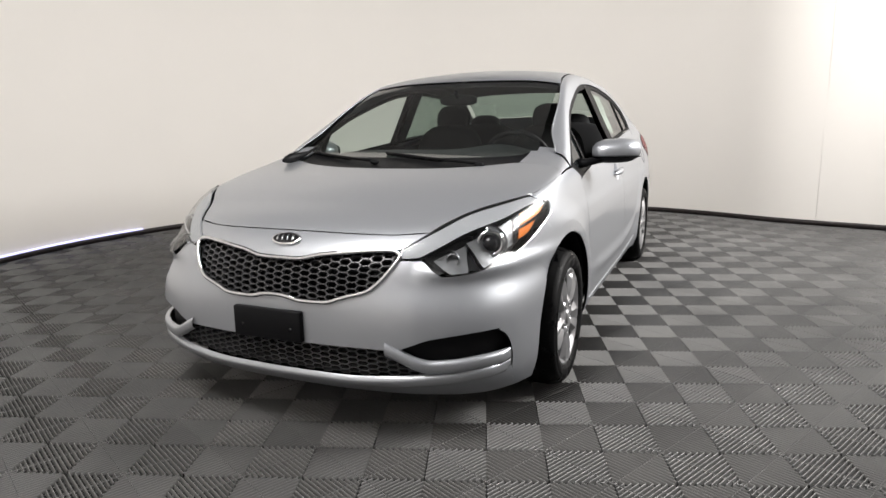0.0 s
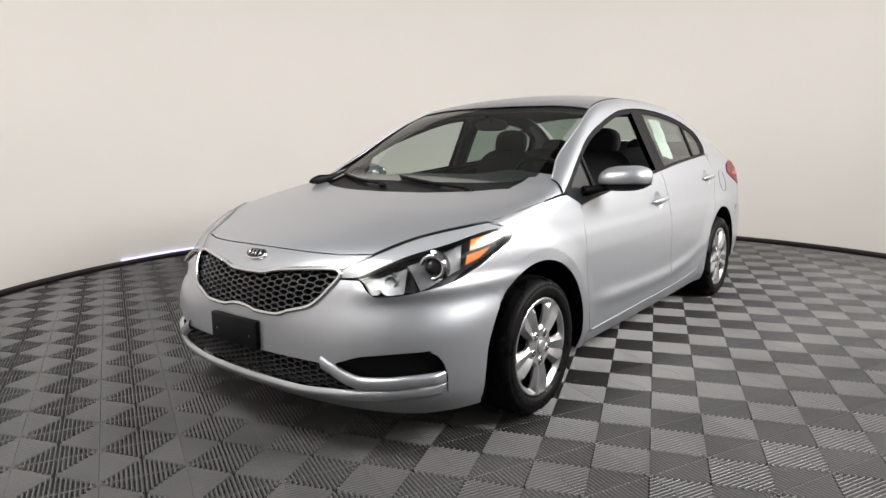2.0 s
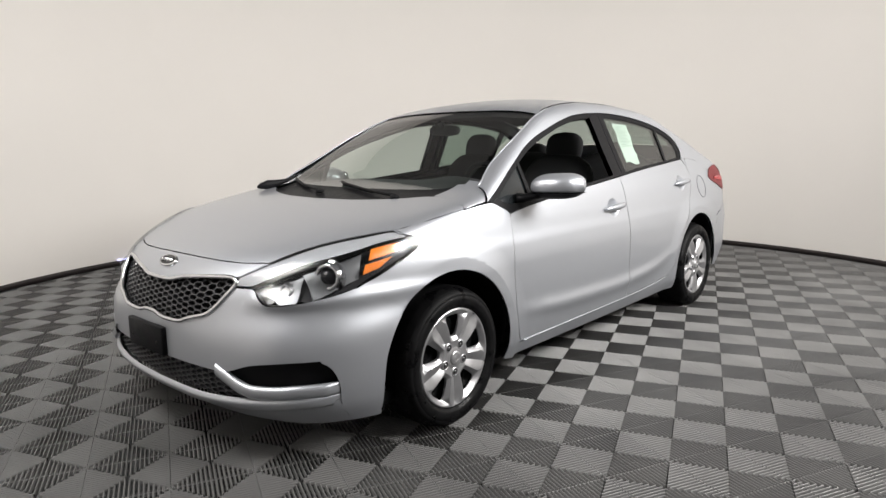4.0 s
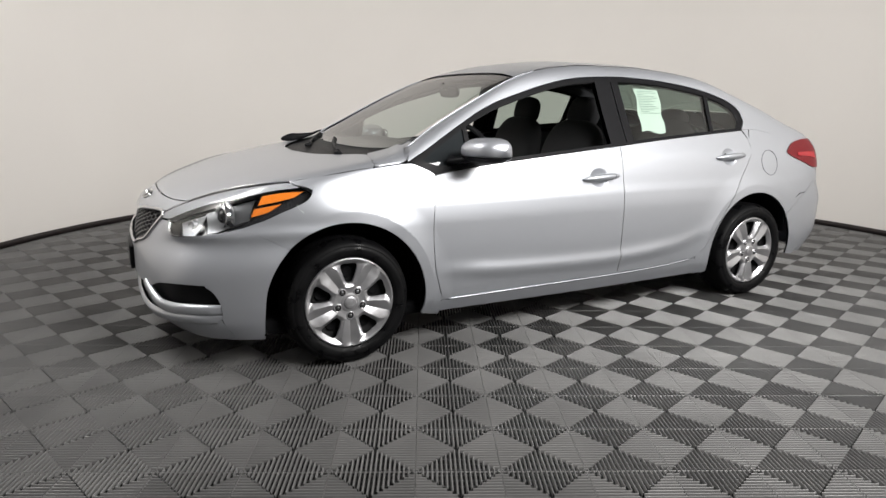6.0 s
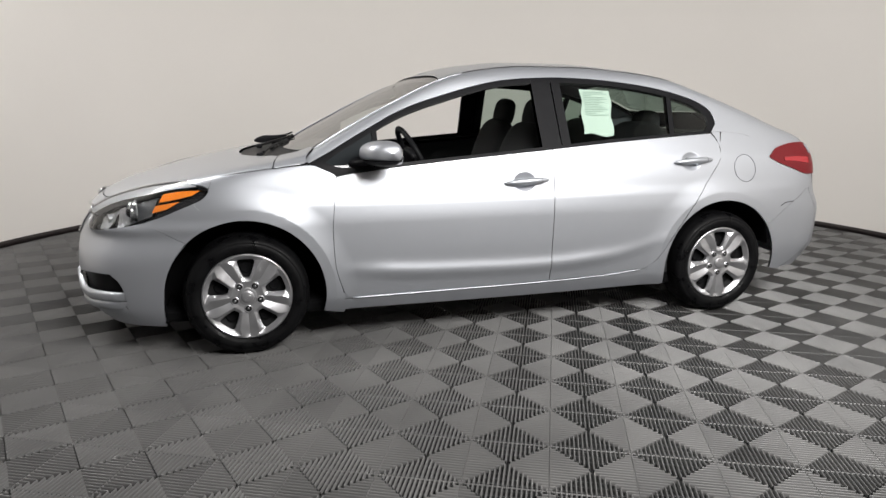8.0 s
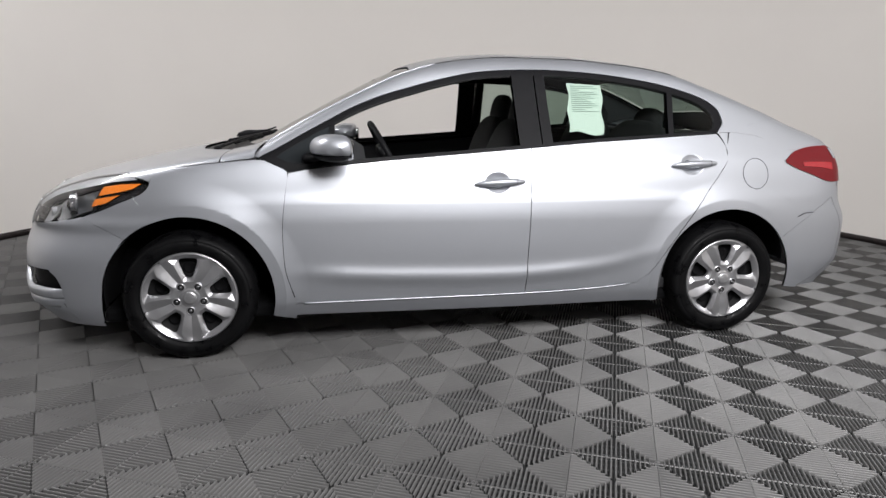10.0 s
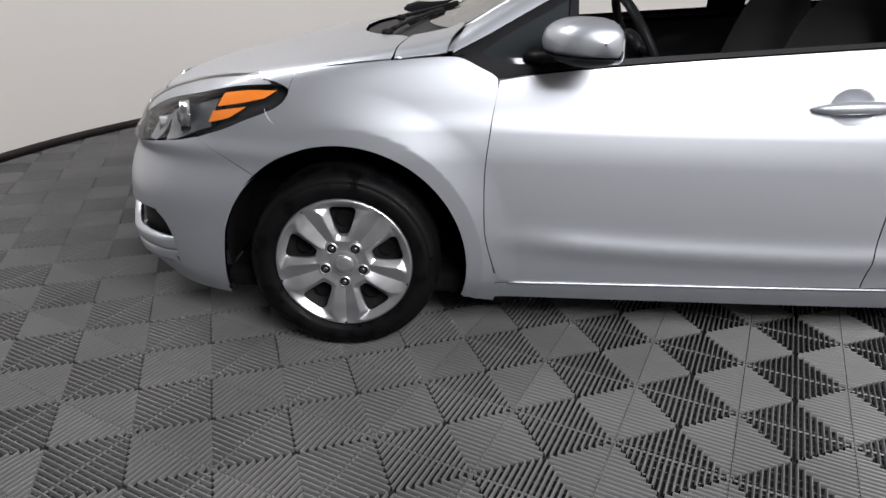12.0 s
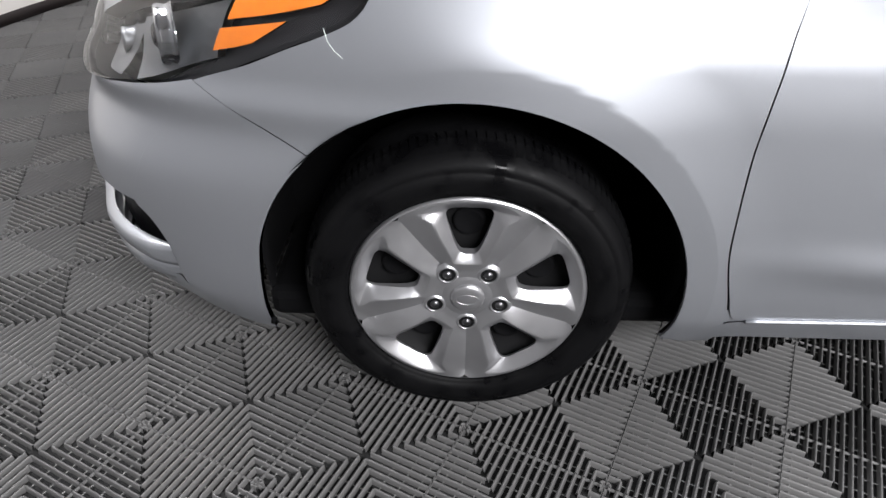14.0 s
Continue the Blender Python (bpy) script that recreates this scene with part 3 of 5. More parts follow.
# raised rims of the windscreen pillars
rim_q = arch_to(np.array(resample(to_arch(DITCH[:5]), 40)))
rim_n = normals(rim_q)
v, f = tube(rim_q + rim_n * np.linspace(0.001, 0.0, 40)[:, None], 0.0035, 10)
both_raw("pillar_rim", v, f, PAINT, car, "silver pillar edge beside the windscreen")
both("inner_rear_side", patch(side_to, [(3.115, 0.475), (3.2, 0.52), (3.38, 0.58)], [(3.075, 0.62), (3.2, 0.72), (3.38, 0.80)], 16, 8, off=0.0012, gap=0, skirt=0), PAINT, car)
both("inner_rear_corner", patch(tail_to, to_tail([(3.25, 0.85, 0.3), (3.42, 0.82, 0.3), (3.5, 0.7, 0.3)]), to_tail([(3.30, 0.84, 0.80), (3.42, 0.80, 0.80), (3.48, 0.7, 0.80)]), 20, 20, off=0.0012, gap=0, skirt=0), PAINT, car)
both("sill_corner", patch(side_to, [(0.455, 0.225), (0.49, 0.228), (0.53, 0.232)], [(0.455, 0.29), (0.49, 0.287), (0.53, 0.283)], 8, 6, off=0.0025, gap=0, skirt=0), PAINT, car)
both("sill_corner", patch(side_to, [(2.18, 0.27), (2.24, 0.274), (2.30, 0.28)], [(2.18, 0.312), (2.24, 0.33), (2.30, 0.37)], 8, 6, off=0.0025, gap=0, skirt=0), PAINT, car)

# front bumper cover: nose strip, middle band, corners
GRILLE_T = [(0.0, 0.679), (0.06, 0.679), (0.10, 0.681), (0.17, 0.698), (0.30, 0.711), (0.42, 0.717)]
GRILLE_B = [(0.0, 0.55), (0.05, 0.546), (0.10, 0.532), (0.22, 0.534), (0.27, 0.555), (0.36, 0.577), (0.405, 0.62), (0.445, 0.68)]


def yz(points):
    hit = on_nose([-w for w, z in points], [z for w, z in points])
    return to_nose([(h[0], -h[1], h[2]) for h in hit])


def side_nose(points):
    hit = side_to(np.array(points, float))
    return to_nose([(h[0], -h[1], h[2]) for h in hit])


HOOD_LIP = to_nose([(float(p[0]), -float(p[1]), float(p[2]) - 0.0012) for p in top_to(np.array([(x, -w) for x, w in EDGE]))])
nose_strip = patch(nose_to, yz(GRILLE_T + [(0.446, 0.72)]), HOOD_LIP, 40, 14, None, None, gap=0.0012, rims="t")
SEAM = side_nose([(-0.457 + 0.191 * i / 7, 0.676 - 0.099 * i / 7) for i in range(8)])
BAND_T = yz(GRILLE_B[:-1] + [(0.447, 0.681), (0.518, 0.681), (0.57, 0.646), (0.602, 0.628), (0.664, 0.632), (0.731, 0.647), (0.766, 0.661)]) + SEAM[:1]
BAND_B = yz([(0.0, 0.375), (0.25, 0.375), (0.43, 0.373), (0.47, 0.375), (0.50, 0.386), (0.584, 0.415), (0.719, 0.43), (0.768, 0.43)])
band_mid = patch(nose_to, BAND_B, BAND_T, 90, 26, None, SEAM[:1] and [BAND_B[-1], yz([(0.772, 0.55)])[0], SEAM[0]], gap=0.0)
corner_in = [SEAM[0]] + yz([(0.772, 0.55), (0.768, 0.43), (0.785, 0.403), (0.798, 0.35), (0.80, 0.30), (0.797, 0.265), (0.79, 0.2), (0.782, 0.165)])
corner_out = [SEAM[-1]] + side_nose([(-0.306, 0.533), (-0.351, 0.46), (-0.377, 0.385), (-0.387, 0.30), (-0.39, 0.24), (-0.386, 0.165)])
corner = patch(nose_to, corner_in, corner_out, 40, 18, SEAM, None, gap=0.0)
LIP_T = yz([(0.0, 0.222), (0.30, 0.222), (0.45, 0.23), (0.60, 0.245), (0.735, 0.262), (0.795, 0.272)])
LIP_B = yz([(0.0, 0.178), (0.30, 0.176), (0.46, 0.175), (0.62, 0.17), (0.72, 0.167), (0.782, 0.165)])
chin = patch(nose_to, LIP_B, LIP_T, 50, 8, None, None, gap=0.0)
both("front_bumper", joined(nose_strip, band_mid, corner, chin), PAINT, car, "silver front bumper cover with a scuffed lower corner")

# bright lip and spear bars
def strip_on_nose(path, height, proud, n=40, thin=1.0):
    """A rounded bar laid on the nose along (w, z) places."""
    q = resample(yz(path), n)
    p = nose_to(q)
    m = normals(p)
    up = np.array([0, 0, 1.0]) - m * m[:, 2:3]
    up /= np.linalg.norm(up, axis=1)[:, None]
    v, f = [], []
    prof = [(-0.5, -0.012), (-0.5, proud * 0.5), (-0.25, proud), (0.25, proud), (0.5, proud * 0.5), (0.5, -0.012)]
    taper = np.linspace(1, thin, n)
    for i in range(n):
        sink = min(1, (n - 1 - i) / 5)
        v += [p[i] + up[i] * a * height * taper[i] + m[i] * (b if b < 0 else b * sink - 0.004 * (1 - sink)) for a, b in prof]
    k = len(prof)
    for i in range(n - 1):
        f += [(i * k + j, i * k + j + 1, (i + 1) * k + j + 1, (i + 1) * k + j) for j in range(k - 1)]
    f = [q[::-1] for q in f]
    return np.array(v), f


v, f = strip_on_nose([(0.0, 0.230), (0.28, 0.231), (0.45, 0.244), (0.60, 0.259), (0.73, 0.272), (0.798, 0.274)], 0.05, 0.012, 50, 0.9)
both_raw("lower_lip", v, f, PAINT, car, "bright silver lower lip")
v, f = strip_on_nose([(0.425, 0.378), (0.47, 0.355), (0.539, 0.32), (0.578, 0.309), (0.65, 0.311), (0.716, 0.316), (0.80, 0.318)], 0.046, 0.011, 50)
both_raw("spear_bar", v, f, PAINT, car, "silver spear bar under the fog lamp pocket")

# openings: dark pockets behind the grilles
def pocket(bottom, top, off, name, mat=GLOSS_BLACK):
    return both(name, patch(nose_to, to_nose(bottom), to_nose(top), 40, 10, off=off, gap=0, skirt=0), mat, car)


pocket([(-0.84, w, z - 0.01) for w, z in GRILLE_B] + [(-0.77, 0.46, 0.69)], [(-0.83, w, z + 0.012) for w, z in GRILLE_T] + [(-0.77, 0.46, 0.725)], 0.045, "grille_backing", LINER)
pocket([(-0.86, 0, 0.24), (-0.8, 0.3, 0.24), (-0.7, 0.5, 0.25)], [(-0.87, 0, 0.39), (-0.83, 0.3, 0.385), (-0.75, 0.5, 0.385)], 0.05, "lower_backing", LINER)
pocket([(-0.82, 0.40, 0.25), (-0.7, 0.66, 0.25), (-0.52, 0.80, 0.26)], [(-0.82, 0.40, 0.40), (-0.72, 0.62, 0.44), (-0.52, 0.81, 0.44)], 0.03, "fog_pocket", BLACK)


def in_shape(w, z, bottom, top):
    b = np.interp(w, [p[0] for p in bottom], [p[1] for p in bottom])
    t = np.interp(w, [p[0] for p in top], [p[1] for p in top])
    return b < z < t


def hex_mesh(name, bottom, top, width, height, bar, off, wmax, label):
    """A net of wide hexagonal cells over an opening of the nose, one mesh."""
    cells, f = [], []
    corners = np.array([(-0.5, 0), (-0.28, 0.5), (0.28, 0.5), (0.5, 0), (0.28, -0.5), (-0.28, -0.5)])
    step = 0.78 * width
    low = min(p[1] for p in bottom) - height
    for c in range(-int(wmax / step) - 1, int(wmax / step) + 2):
        for r in range(int(0.22 / height) + 2):
            cy, cz = c * step, low + (r + 0.5 * (c % 2)) * height
            if in_shape(abs(cy), cz, bottom, top):
                cells.append(np.r_[corners * (width, height), corners * (width - bar * 1.3, height - bar)] + (cy, cz))
    pts = np.concatenate(cells)
    front, back = on_nose(pts[:, 0], pts[:, 1], -off), on_nose(pts[:, 0], pts[:, 1], -off - 0.022)
    v = []
    for i in range(len(cells)):
        base = len(v)
        v += list(front[12 * i:12 * i + 12]) + list(back[12 * i + 6:12 * i + 12])
        for k in range(6):
            l = (k + 1) % 6
            f.append((base + k, base + l, base + 6 + l, base + 6 + k))
            f.append((base + 6 + k, base + 6 + l, base + 12 + l, base + 12 + k))
    return raw(name, v, f, NET, car, label, smooth=False)


NET = material("grille_net", (0.075, 0.075, 0.08), 0.28, 0.3)
hex_mesh("grille_mesh", [(w, z - 0.004) for w, z in GRILLE_B] + [(0.46, 0.72)], [(w, z + 0.004) for w, z in GRILLE_T] + [(0.46, 0.70)], 0.0475, 0.0236, 0.004, 0.014, 0.46, "gloss black honeycomb grille")
hex_mesh("lower_mesh", [(0.0, 0.245), (0.5, 0.26)], [(0.0, 0.38), (0.40, 0.375), (0.46, 0.35), (0.53, 0.29)], 0.0475, 0.0236, 0.005, 0.022, 0.52, "black honeycomb lower grille")
outline = [(-w, z) for w, z in GRILLE_T] + [(-0.45, 0.702)] + [(-w, z) for w, z in GRILLE_B[::-1]]
outline = outline[:-1] + [(-y, z) for y, z in (outline[::-1])][:-1]
loop = np.array(outline)
fine = []
for i in range(len(loop)):
    a, b = loop[i], loop[(i + 1) % len(loop)]
    fine += [a + (b - a) * k / 6 for k in range(6)]
fine = np.array(fine)
for _ in range(4):
    fine = 0.25 * np.roll(fine, 1, 0) + 0.5 * fine + 0.25 * np.roll(fine, -1, 0)
v, f = tube(on_nose(fine[:, 0], fine[:, 1], 0.002), 0.0088, 10, True, 1.0)
raw("grille_surround", v, f, CHROME, car, "bright chrome grille surround")

# badge and front plate bracket
cen = on_nose([0.0], [0.738], 0.004)[0]
nn = normals(on_nose([0.0], [0.738]))[0]
upv = np.array([0, 0, 1.0]) - nn * nn[2]
upv /= np.linalg.norm(upv)
side = np.array([0, 1.0, 0])


def oval(a, b, thick, lift, steps=40):
    v, f = [], []
    for k, (s, h) in enumerate(((1.0, -0.004), (1.0, thick * 0.6), (0.93, thick), (0.0, thick * 1.05))):
        for i in range(steps):
            t = 2 * math.pi * i / steps
            v.append(cen + side * a * s * math.cos(t) + upv * b * s * math.sin(t) + nn * (h + lift))
    for k in range(3):
        f += [(k * steps + i, k * steps + (i + 1) % steps, (k + 1) * steps + (i + 1) % steps, (k + 1) * steps + i) for i in range(steps)]
    return v, f


v, f = oval(0.064, 0.031, 0.006, 0.0)
badge = raw("badge", v, f, CHROME, car, "oval chrome badge with a dark field")
v, f = oval(0.055, 0.0245, 0.002, 0.005)
raw("badge_field", v, f, GLOSS_BLACK, badge, "black oval field")
for y0, lean in ((-0.033, 0.3), (-0.011, 0.3), (0.011, 0.3), (0.033, 0.3)):
    a, b = cen + side * (-y0 - lean * 0.010) - upv * 0.013 + nn * 0.0085, cen + side * (-y0 + lean * 0.010) + upv * 0.013 + nn * 0.0085
    v, f = tube([a, (a + b) / 2, b], 0.0042, 6)
    raw("badge_bar", v, f, CHROME, badge, "chrome bar")
bracket = part("plate_bracket", box_bm(-0.899, -0.872, -0.118, 0.178, 0.376, 0.494, 0.006), BLACK, car, "empty black number plate bracket")
for y in (-0.075, 0.135):
    v, f = lathe([(0.0, 0.0), (0.006, 0.0), (0.007, 0.004)], 14)
    raw("screw", [(-0.901 + b * 0.3, y + a, 0.425 + c) for a, b, c in v], f, GLOSS_BLACK, bracket)

# headlights
LAMP_EDGE = top_to(np.array([(-0.646, -0.518), (-0.482, -0.605), (-0.335, -0.712), (-0.24, -0.765)]))
LT = [(-0.745, 0.449, 0.719)] + [(float(p[0]), -float(p[1]), float(p[2]) - 0.002) for p in LAMP_EDGE] + [(-0.2, 0.80, 0.852), (-0.170, 0.816, 0.846), (-0.154, 0.829, 0.828)]
LB = [(-0.763, 0.449, 0.684), (-0.731, 0.518, 0.685), (-0.719, 0.57, 0.65), (-0.71, 0.602, 0.632), (-0.657, 0.664, 0.636), (-0.576, 0.731, 0.651), (-0.50, 0.765, 0.664), (-0.42, 0.79, 0.690), (-0.37, 0.803, 0.707), (-0.285, 0.82, 0.745), (-0.228, 0.829, 0.768), (-0.18, 0.833, 0.792), (-0.158, 0.831, 0.813)]


def lamp_patch(bottom, top, off, nu=50, nv=14, **k):
    return patch(nose_to, to_nose(bottom), to_nose(top), nu, nv, off=off, **k)


def eased(places):
    """Lamp inner parts, drawn out with the lamp's fuller front end."""
    k = [min(1, max(0, (-x - 0.15) / 0.35)) for x, w, z in places]
    return [(x - 0.014 * e, w + 0.02 * e, z) for (x, w, z), e in zip(places, k)]


def lamp_at(x, w, z, depth):
    """A place depth metres behind the lamp's lens."""
    q = nose_to(np.array(to_nose([(x, w, z)])))
    return q[0] - normals(q)[0] * depth, normals(q)[0]


lens = lamp_patch(LB, LT, -0.009, gap=0.003, skirt=0.012)
RED_LIGHT = material("light_red_lens", (0.30, 0.015, 0.02), 0.2, 0, 0.3)
LAMP_DARK = material("lamp_bezel", (0.02, 0.02, 0.022), 0.25, 0, 0.2)
for flip in (False, True):
    put = mirrored if flip else (lambda q: q)
    sy = np.array([1, -1 if flip else 1, 1.0])
    light = tagged(new("headlight"), "clear headlight with dark bezel and amber corner")
    light.parent = car
    panel("lens", put(lens), LENS, light, "clear outer lens").visible_shadow = False
    panel("bezel", put(lamp_patch(LB, LT, 0.055, gap=0, skirt=0)), LAMP_DARK, light, "dark bezel")
    panel("light_strip", put(lamp_patch([(-0.763, 0.449, 0.688), (-0.731, 0.51, 0.692), (-0.705, 0.544, 0.709), (-0.59, 0.638, 0.765), (-0.433, 0.729, 0.806), (-0.30, 0.775, 0.836), (-0.205, 0.80, 0.846)],
                                     [(x, w, z - 0.003) for x, w, z in LT[:-2]], 0.003, 40, 6, gap=0.001, skirt=0.03)), LAMP_GREY, light, "silver daytime light strip")
    panel("turn_signal", put(lamp_patch([(-0.386, 0.782, 0.773), (-0.30, 0.805, 0.790), (-0.229, 0.819, 0.808)], [(-0.361, 0.769, 0.816), (-0.27, 0.80, 0.829), (-0.19, 0.818, 0.832)], 0.010, 20, 8, gap=0.0, skirt=0.01)), AMBER, light, "amber turn signal")
    panel("turn_signal_low", put(lamp_patch([(-0.419, 0.785, 0.723), (-0.38, 0.797, 0.733), (-0.347, 0.805, 0.743)], [(-0.401, 0.781, 0.759), (-0.34, 0.80, 0.770), (-0.286, 0.813, 0.780)], 0.011, 14, 6, gap=0.0, skirt=0.01)), AMBER, light, "lower amber reflector")
    for x, w, z, rad, deep, mat in ((-0.53, 0.70, 0.727, 0.050, 0.018, CHROME), (-0.655, 0.60, 0.69, 0.024, 0.03, REFLECTOR)):
        c, nd = lamp_at(*eased([(x, w, z)])[0], deep)
        face = np.array([-0.93, -0.36, 0.05])
        face /= np.linalg.norm(face)
        m = Matrix.Translation(Vector(c * sy)) @ Vector(face * sy).to_track_quat("Y", "Z").to_matrix().to_4x4()
        v, f = lathe([(rad * 0.62, -0.03), (rad * 0.70, -0.006), (rad * 0.8, 0.0), (rad, 0.0), (rad * 1.03, -0.006), (rad * 1.0, -0.018), (rad * 1.12, -0.026), (rad * 1.3, -0.03)], 40)
        raw("bulb_ring", [m @ Vector(p) for p in v], f, mat, light, "chrome lamp ring")
        v, f = lathe([(0.0, 0.012 if mat == CHROME else -0.022), (rad * 0.3, 0.009 if mat == CHROME else -0.022), (rad * 0.52, 0.0 if mat == CHROME else -0.012), (rad * 0.64, -0.02)], 40)
        raw("bulb_eye", [m @ Vector(p) for p in v], f, GLOSS_BLACK if mat == CHROME else REFLECTOR, light, "dark projector eye")
    panel("reflector", put(lamp_patch([(-0.60, 0.715, 0.66), (-0.43, 0.785, 0.708)], [(-0.60, 0.645, 0.745), (-0.40, 0.762, 0.81)], 0.032, 20, 10, gap=0.0, skirt=0.02)), REFLECTOR, light, "faceted chrome reflector")
    panel("reflector_inner", put(lamp_patch(eased([(-0.665, 0.60, 0.648), (-0.625, 0.645, 0.652)]), eased([(-0.705, 0.545, 0.692), (-0.585, 0.63, 0.74)]), 0.038, 16, 8, gap=0.0, skirt=0.0)), REFLECTOR, light, "inner chrome reflector")

both("lamp_corner", patch(nose_to, yz([(0.42, 0.665), (0.45, 0.665), (0.475, 0.67)]), yz([(0.42, 0.735), (0.45, 0.735), (0.475, 0.735)]), 10, 10, off=0.016, gap=0, skirt=0), BLACK, car)

# tail lamps
TL_B = [(3.085, 0.825, 0.925), (3.115, 0.828, 0.907), (3.24, 0.84, 0.86), (3.365, 0.83, 0.82), (3.43, 0.77, 0.822), (3.50, 0.62, 0.84)]
TL_T = [(3.085, 0.82, 0.938), (3.145, 0.79, 0.985), (3.28, 0.77, 1.012), (3.335, 0.762, 1.014), (3.39, 0.73, 0.995), (3.47, 0.62, 0.99)]
for flip in (False, True):
    put = mirrored if flip else (lambda q: q)
    tail_light = panel("tail_lamp", put(patch(tail_to, to_tail(TL_B), to_tail(TL_T), 40, 14, off=-0.005, skirt=0.02)), RED, car, "red wraparound tail lamp")
    panel("lamp_band", put(patch(tail_to, to_tail([(3.19, 0.83, 0.905), (3.28, 0.825, 0.90), (3.36, 0.81, 0.885)]), to_tail([(3.19, 0.825, 0.925), (3.28, 0.815, 0.928), (3.36, 0.80, 0.925)]), 16, 4, off=-0.008, gap=0, skirt=0.004)), RED_LIGHT, tail_light, "lighter red band")
    panel("reverse_lamp", put(patch(tail_to, to_tail([(3.375, 0.785, 0.945), (3.42, 0.75, 0.945), (3.46, 0.66, 0.945)]), to_tail([(3.352, 0.765, 1.0), (3.395, 0.73, 0.988), (3.45, 0.64, 0.985)]), 16, 6, off=-0.008, gap=0, skirt=0.004)), LAMP_GREY, tail_light, "clear reversing lamp")

# side glass, black window frames
rear_glass_b = [(1.74, 1.006), (2.0, 1.027), (2.4, 1.055), (2.66, 1.074)]
rear_glass_t = [(1.76, 1.372), (2.023, 1.362), (2.2, 1.344), (2.384, 1.315), (2.54, 1.277), (2.66, 1.225)]
g = patch(arch_to, to_arch(rear_glass_b), to_arch(rear_glass_t), 40, 20, None, to_arch([(2.66, 1.074), (2.70, 1.12), (2.66, 1.225)]), off=0.012, gap=0, skirt=0)
for ob in both("rear_door_glass", g, DARK_GLASS, car, "tinted rear door window"):
    ob.visible_shadow = False
DEEP_GLASS = material("deep_glass", (0.02, 0.023, 0.025), 0.05)
tri_g = patch(arch_to, to_arch([(0.40, 0.935), (0.5, 0.925), (0.655, 0.935)]), to_arch([(0.42, 0.965), (0.534, 1.03), (0.66, 1.1)]), 14, 8, off=0.012, gap=0, skirt=0)
both("quarter_glass", tri_g, DEEP_GLASS, car, "dark fixed quarter window")


def frame_strip(a, b, name, mat=BLACK, off=0.006, n=60, nv=4, label=""):
    both(name, patch(arch_to, to_arch(a), to_arch(b), n, nv, off=off, gap=0, skirt=0.03), mat, car, label)


frame_strip([(x, z) for x, z in WIN_TOP], [(0.40, 0.945), (0.45, 0.98), (0.545, 1.035), (0.665, 1.10), (0.79, 1.163), (0.925, 1.215), (1.058, 1.255), (1.23, 1.303), (1.41, 1.339), (1.6, 1.355), (1.76, 1.36),
            (2.015, 1.35), (2.19, 1.332), (2.37, 1.304), (2.52, 1.267), (2.63, 1.225), (2.69, 1.175), (2.70, 1.13), (2.66, 1.082)], "window_frame_top", BLACK, 0.006, 90, 4, "black window surround")
frame_strip([(0.34, 0.935), (0.46, 0.882), (0.56, 0.899), (0.8, 0.926), (1.2, 0.962), (1.652, 0.999), (2.0, 1.029), (2.4, 1.057), (2.69, 1.076)],
            [(0.40, 0.955), (0.48, 0.925), (0.56, 0.92), (0.8, 0.942), (1.2, 0.975), (1.652, 1.012), (2.0, 1.042), (2.4, 1.069), (2.68, 1.088)], "belt_moulding", BLACK, 0.003, 70, 3, "black belt moulding")
frame_strip([(1.60, 0.996), (1.66, 1.0), (1.715, 1.005)], [(1.585, 1.375), (1.64, 1.378), (1.70, 1.38)], "b_pillar_cover", BLACK, 0.004, 8, 24, "gloss black B-pillar cover")
frame_strip([(1.722, 1.006), (1.75, 1.008), (1.775, 1.01)], [(1.708, 1.378), (1.735, 1.378), (1.76, 1.378)], "b_pillar_rear", BLACK, 0.005, 8, 24)
frame_strip([(0.655, 0.93), (0.67, 0.93), (0.685, 0.93)], [(0.66, 1.11), (0.672, 1.115), (0.684, 1.12)], "division_bar", BLACK, 0.004, 6, 10)
frame_strip([(2.42, 1.06), (2.435, 1.06), (2.45, 1.06)], [(2.445, 1.30), (2.46, 1.295), (2.475, 1.292)], "rear_division_bar", BLACK, 0.006, 6, 12)

# mirrors
def blob(c, r, power=2.4, nu=32, nv=20, cut=None):
    """A rounded box: superellipsoid vertices and faces."""
    v, f = [], []
    sg = lambda q, e: math.copysign(abs(q) ** e, q)
    e = 2 / power
    for j in range(nv + 1):
        b = -math.pi / 2 + math.pi * j / nv
        for i in range(nu):
            a = 2 * math.pi * i / nu
            v.append((c[0] + r[0] * sg(math.cos(b), e) * sg(math.cos(a), e), c[1] + r[1] * sg(math.cos(b), e) * sg(math.sin(a), e), c[2] + r[2] * sg(math.sin(b), e)))
    for j in range(nv):
        f += [(j * nu + i, j * nu + (i + 1) % nu, (j + 1) * nu + (i + 1) % nu, (j + 1) * nu + i) for i in range(nu)]
    return v, f


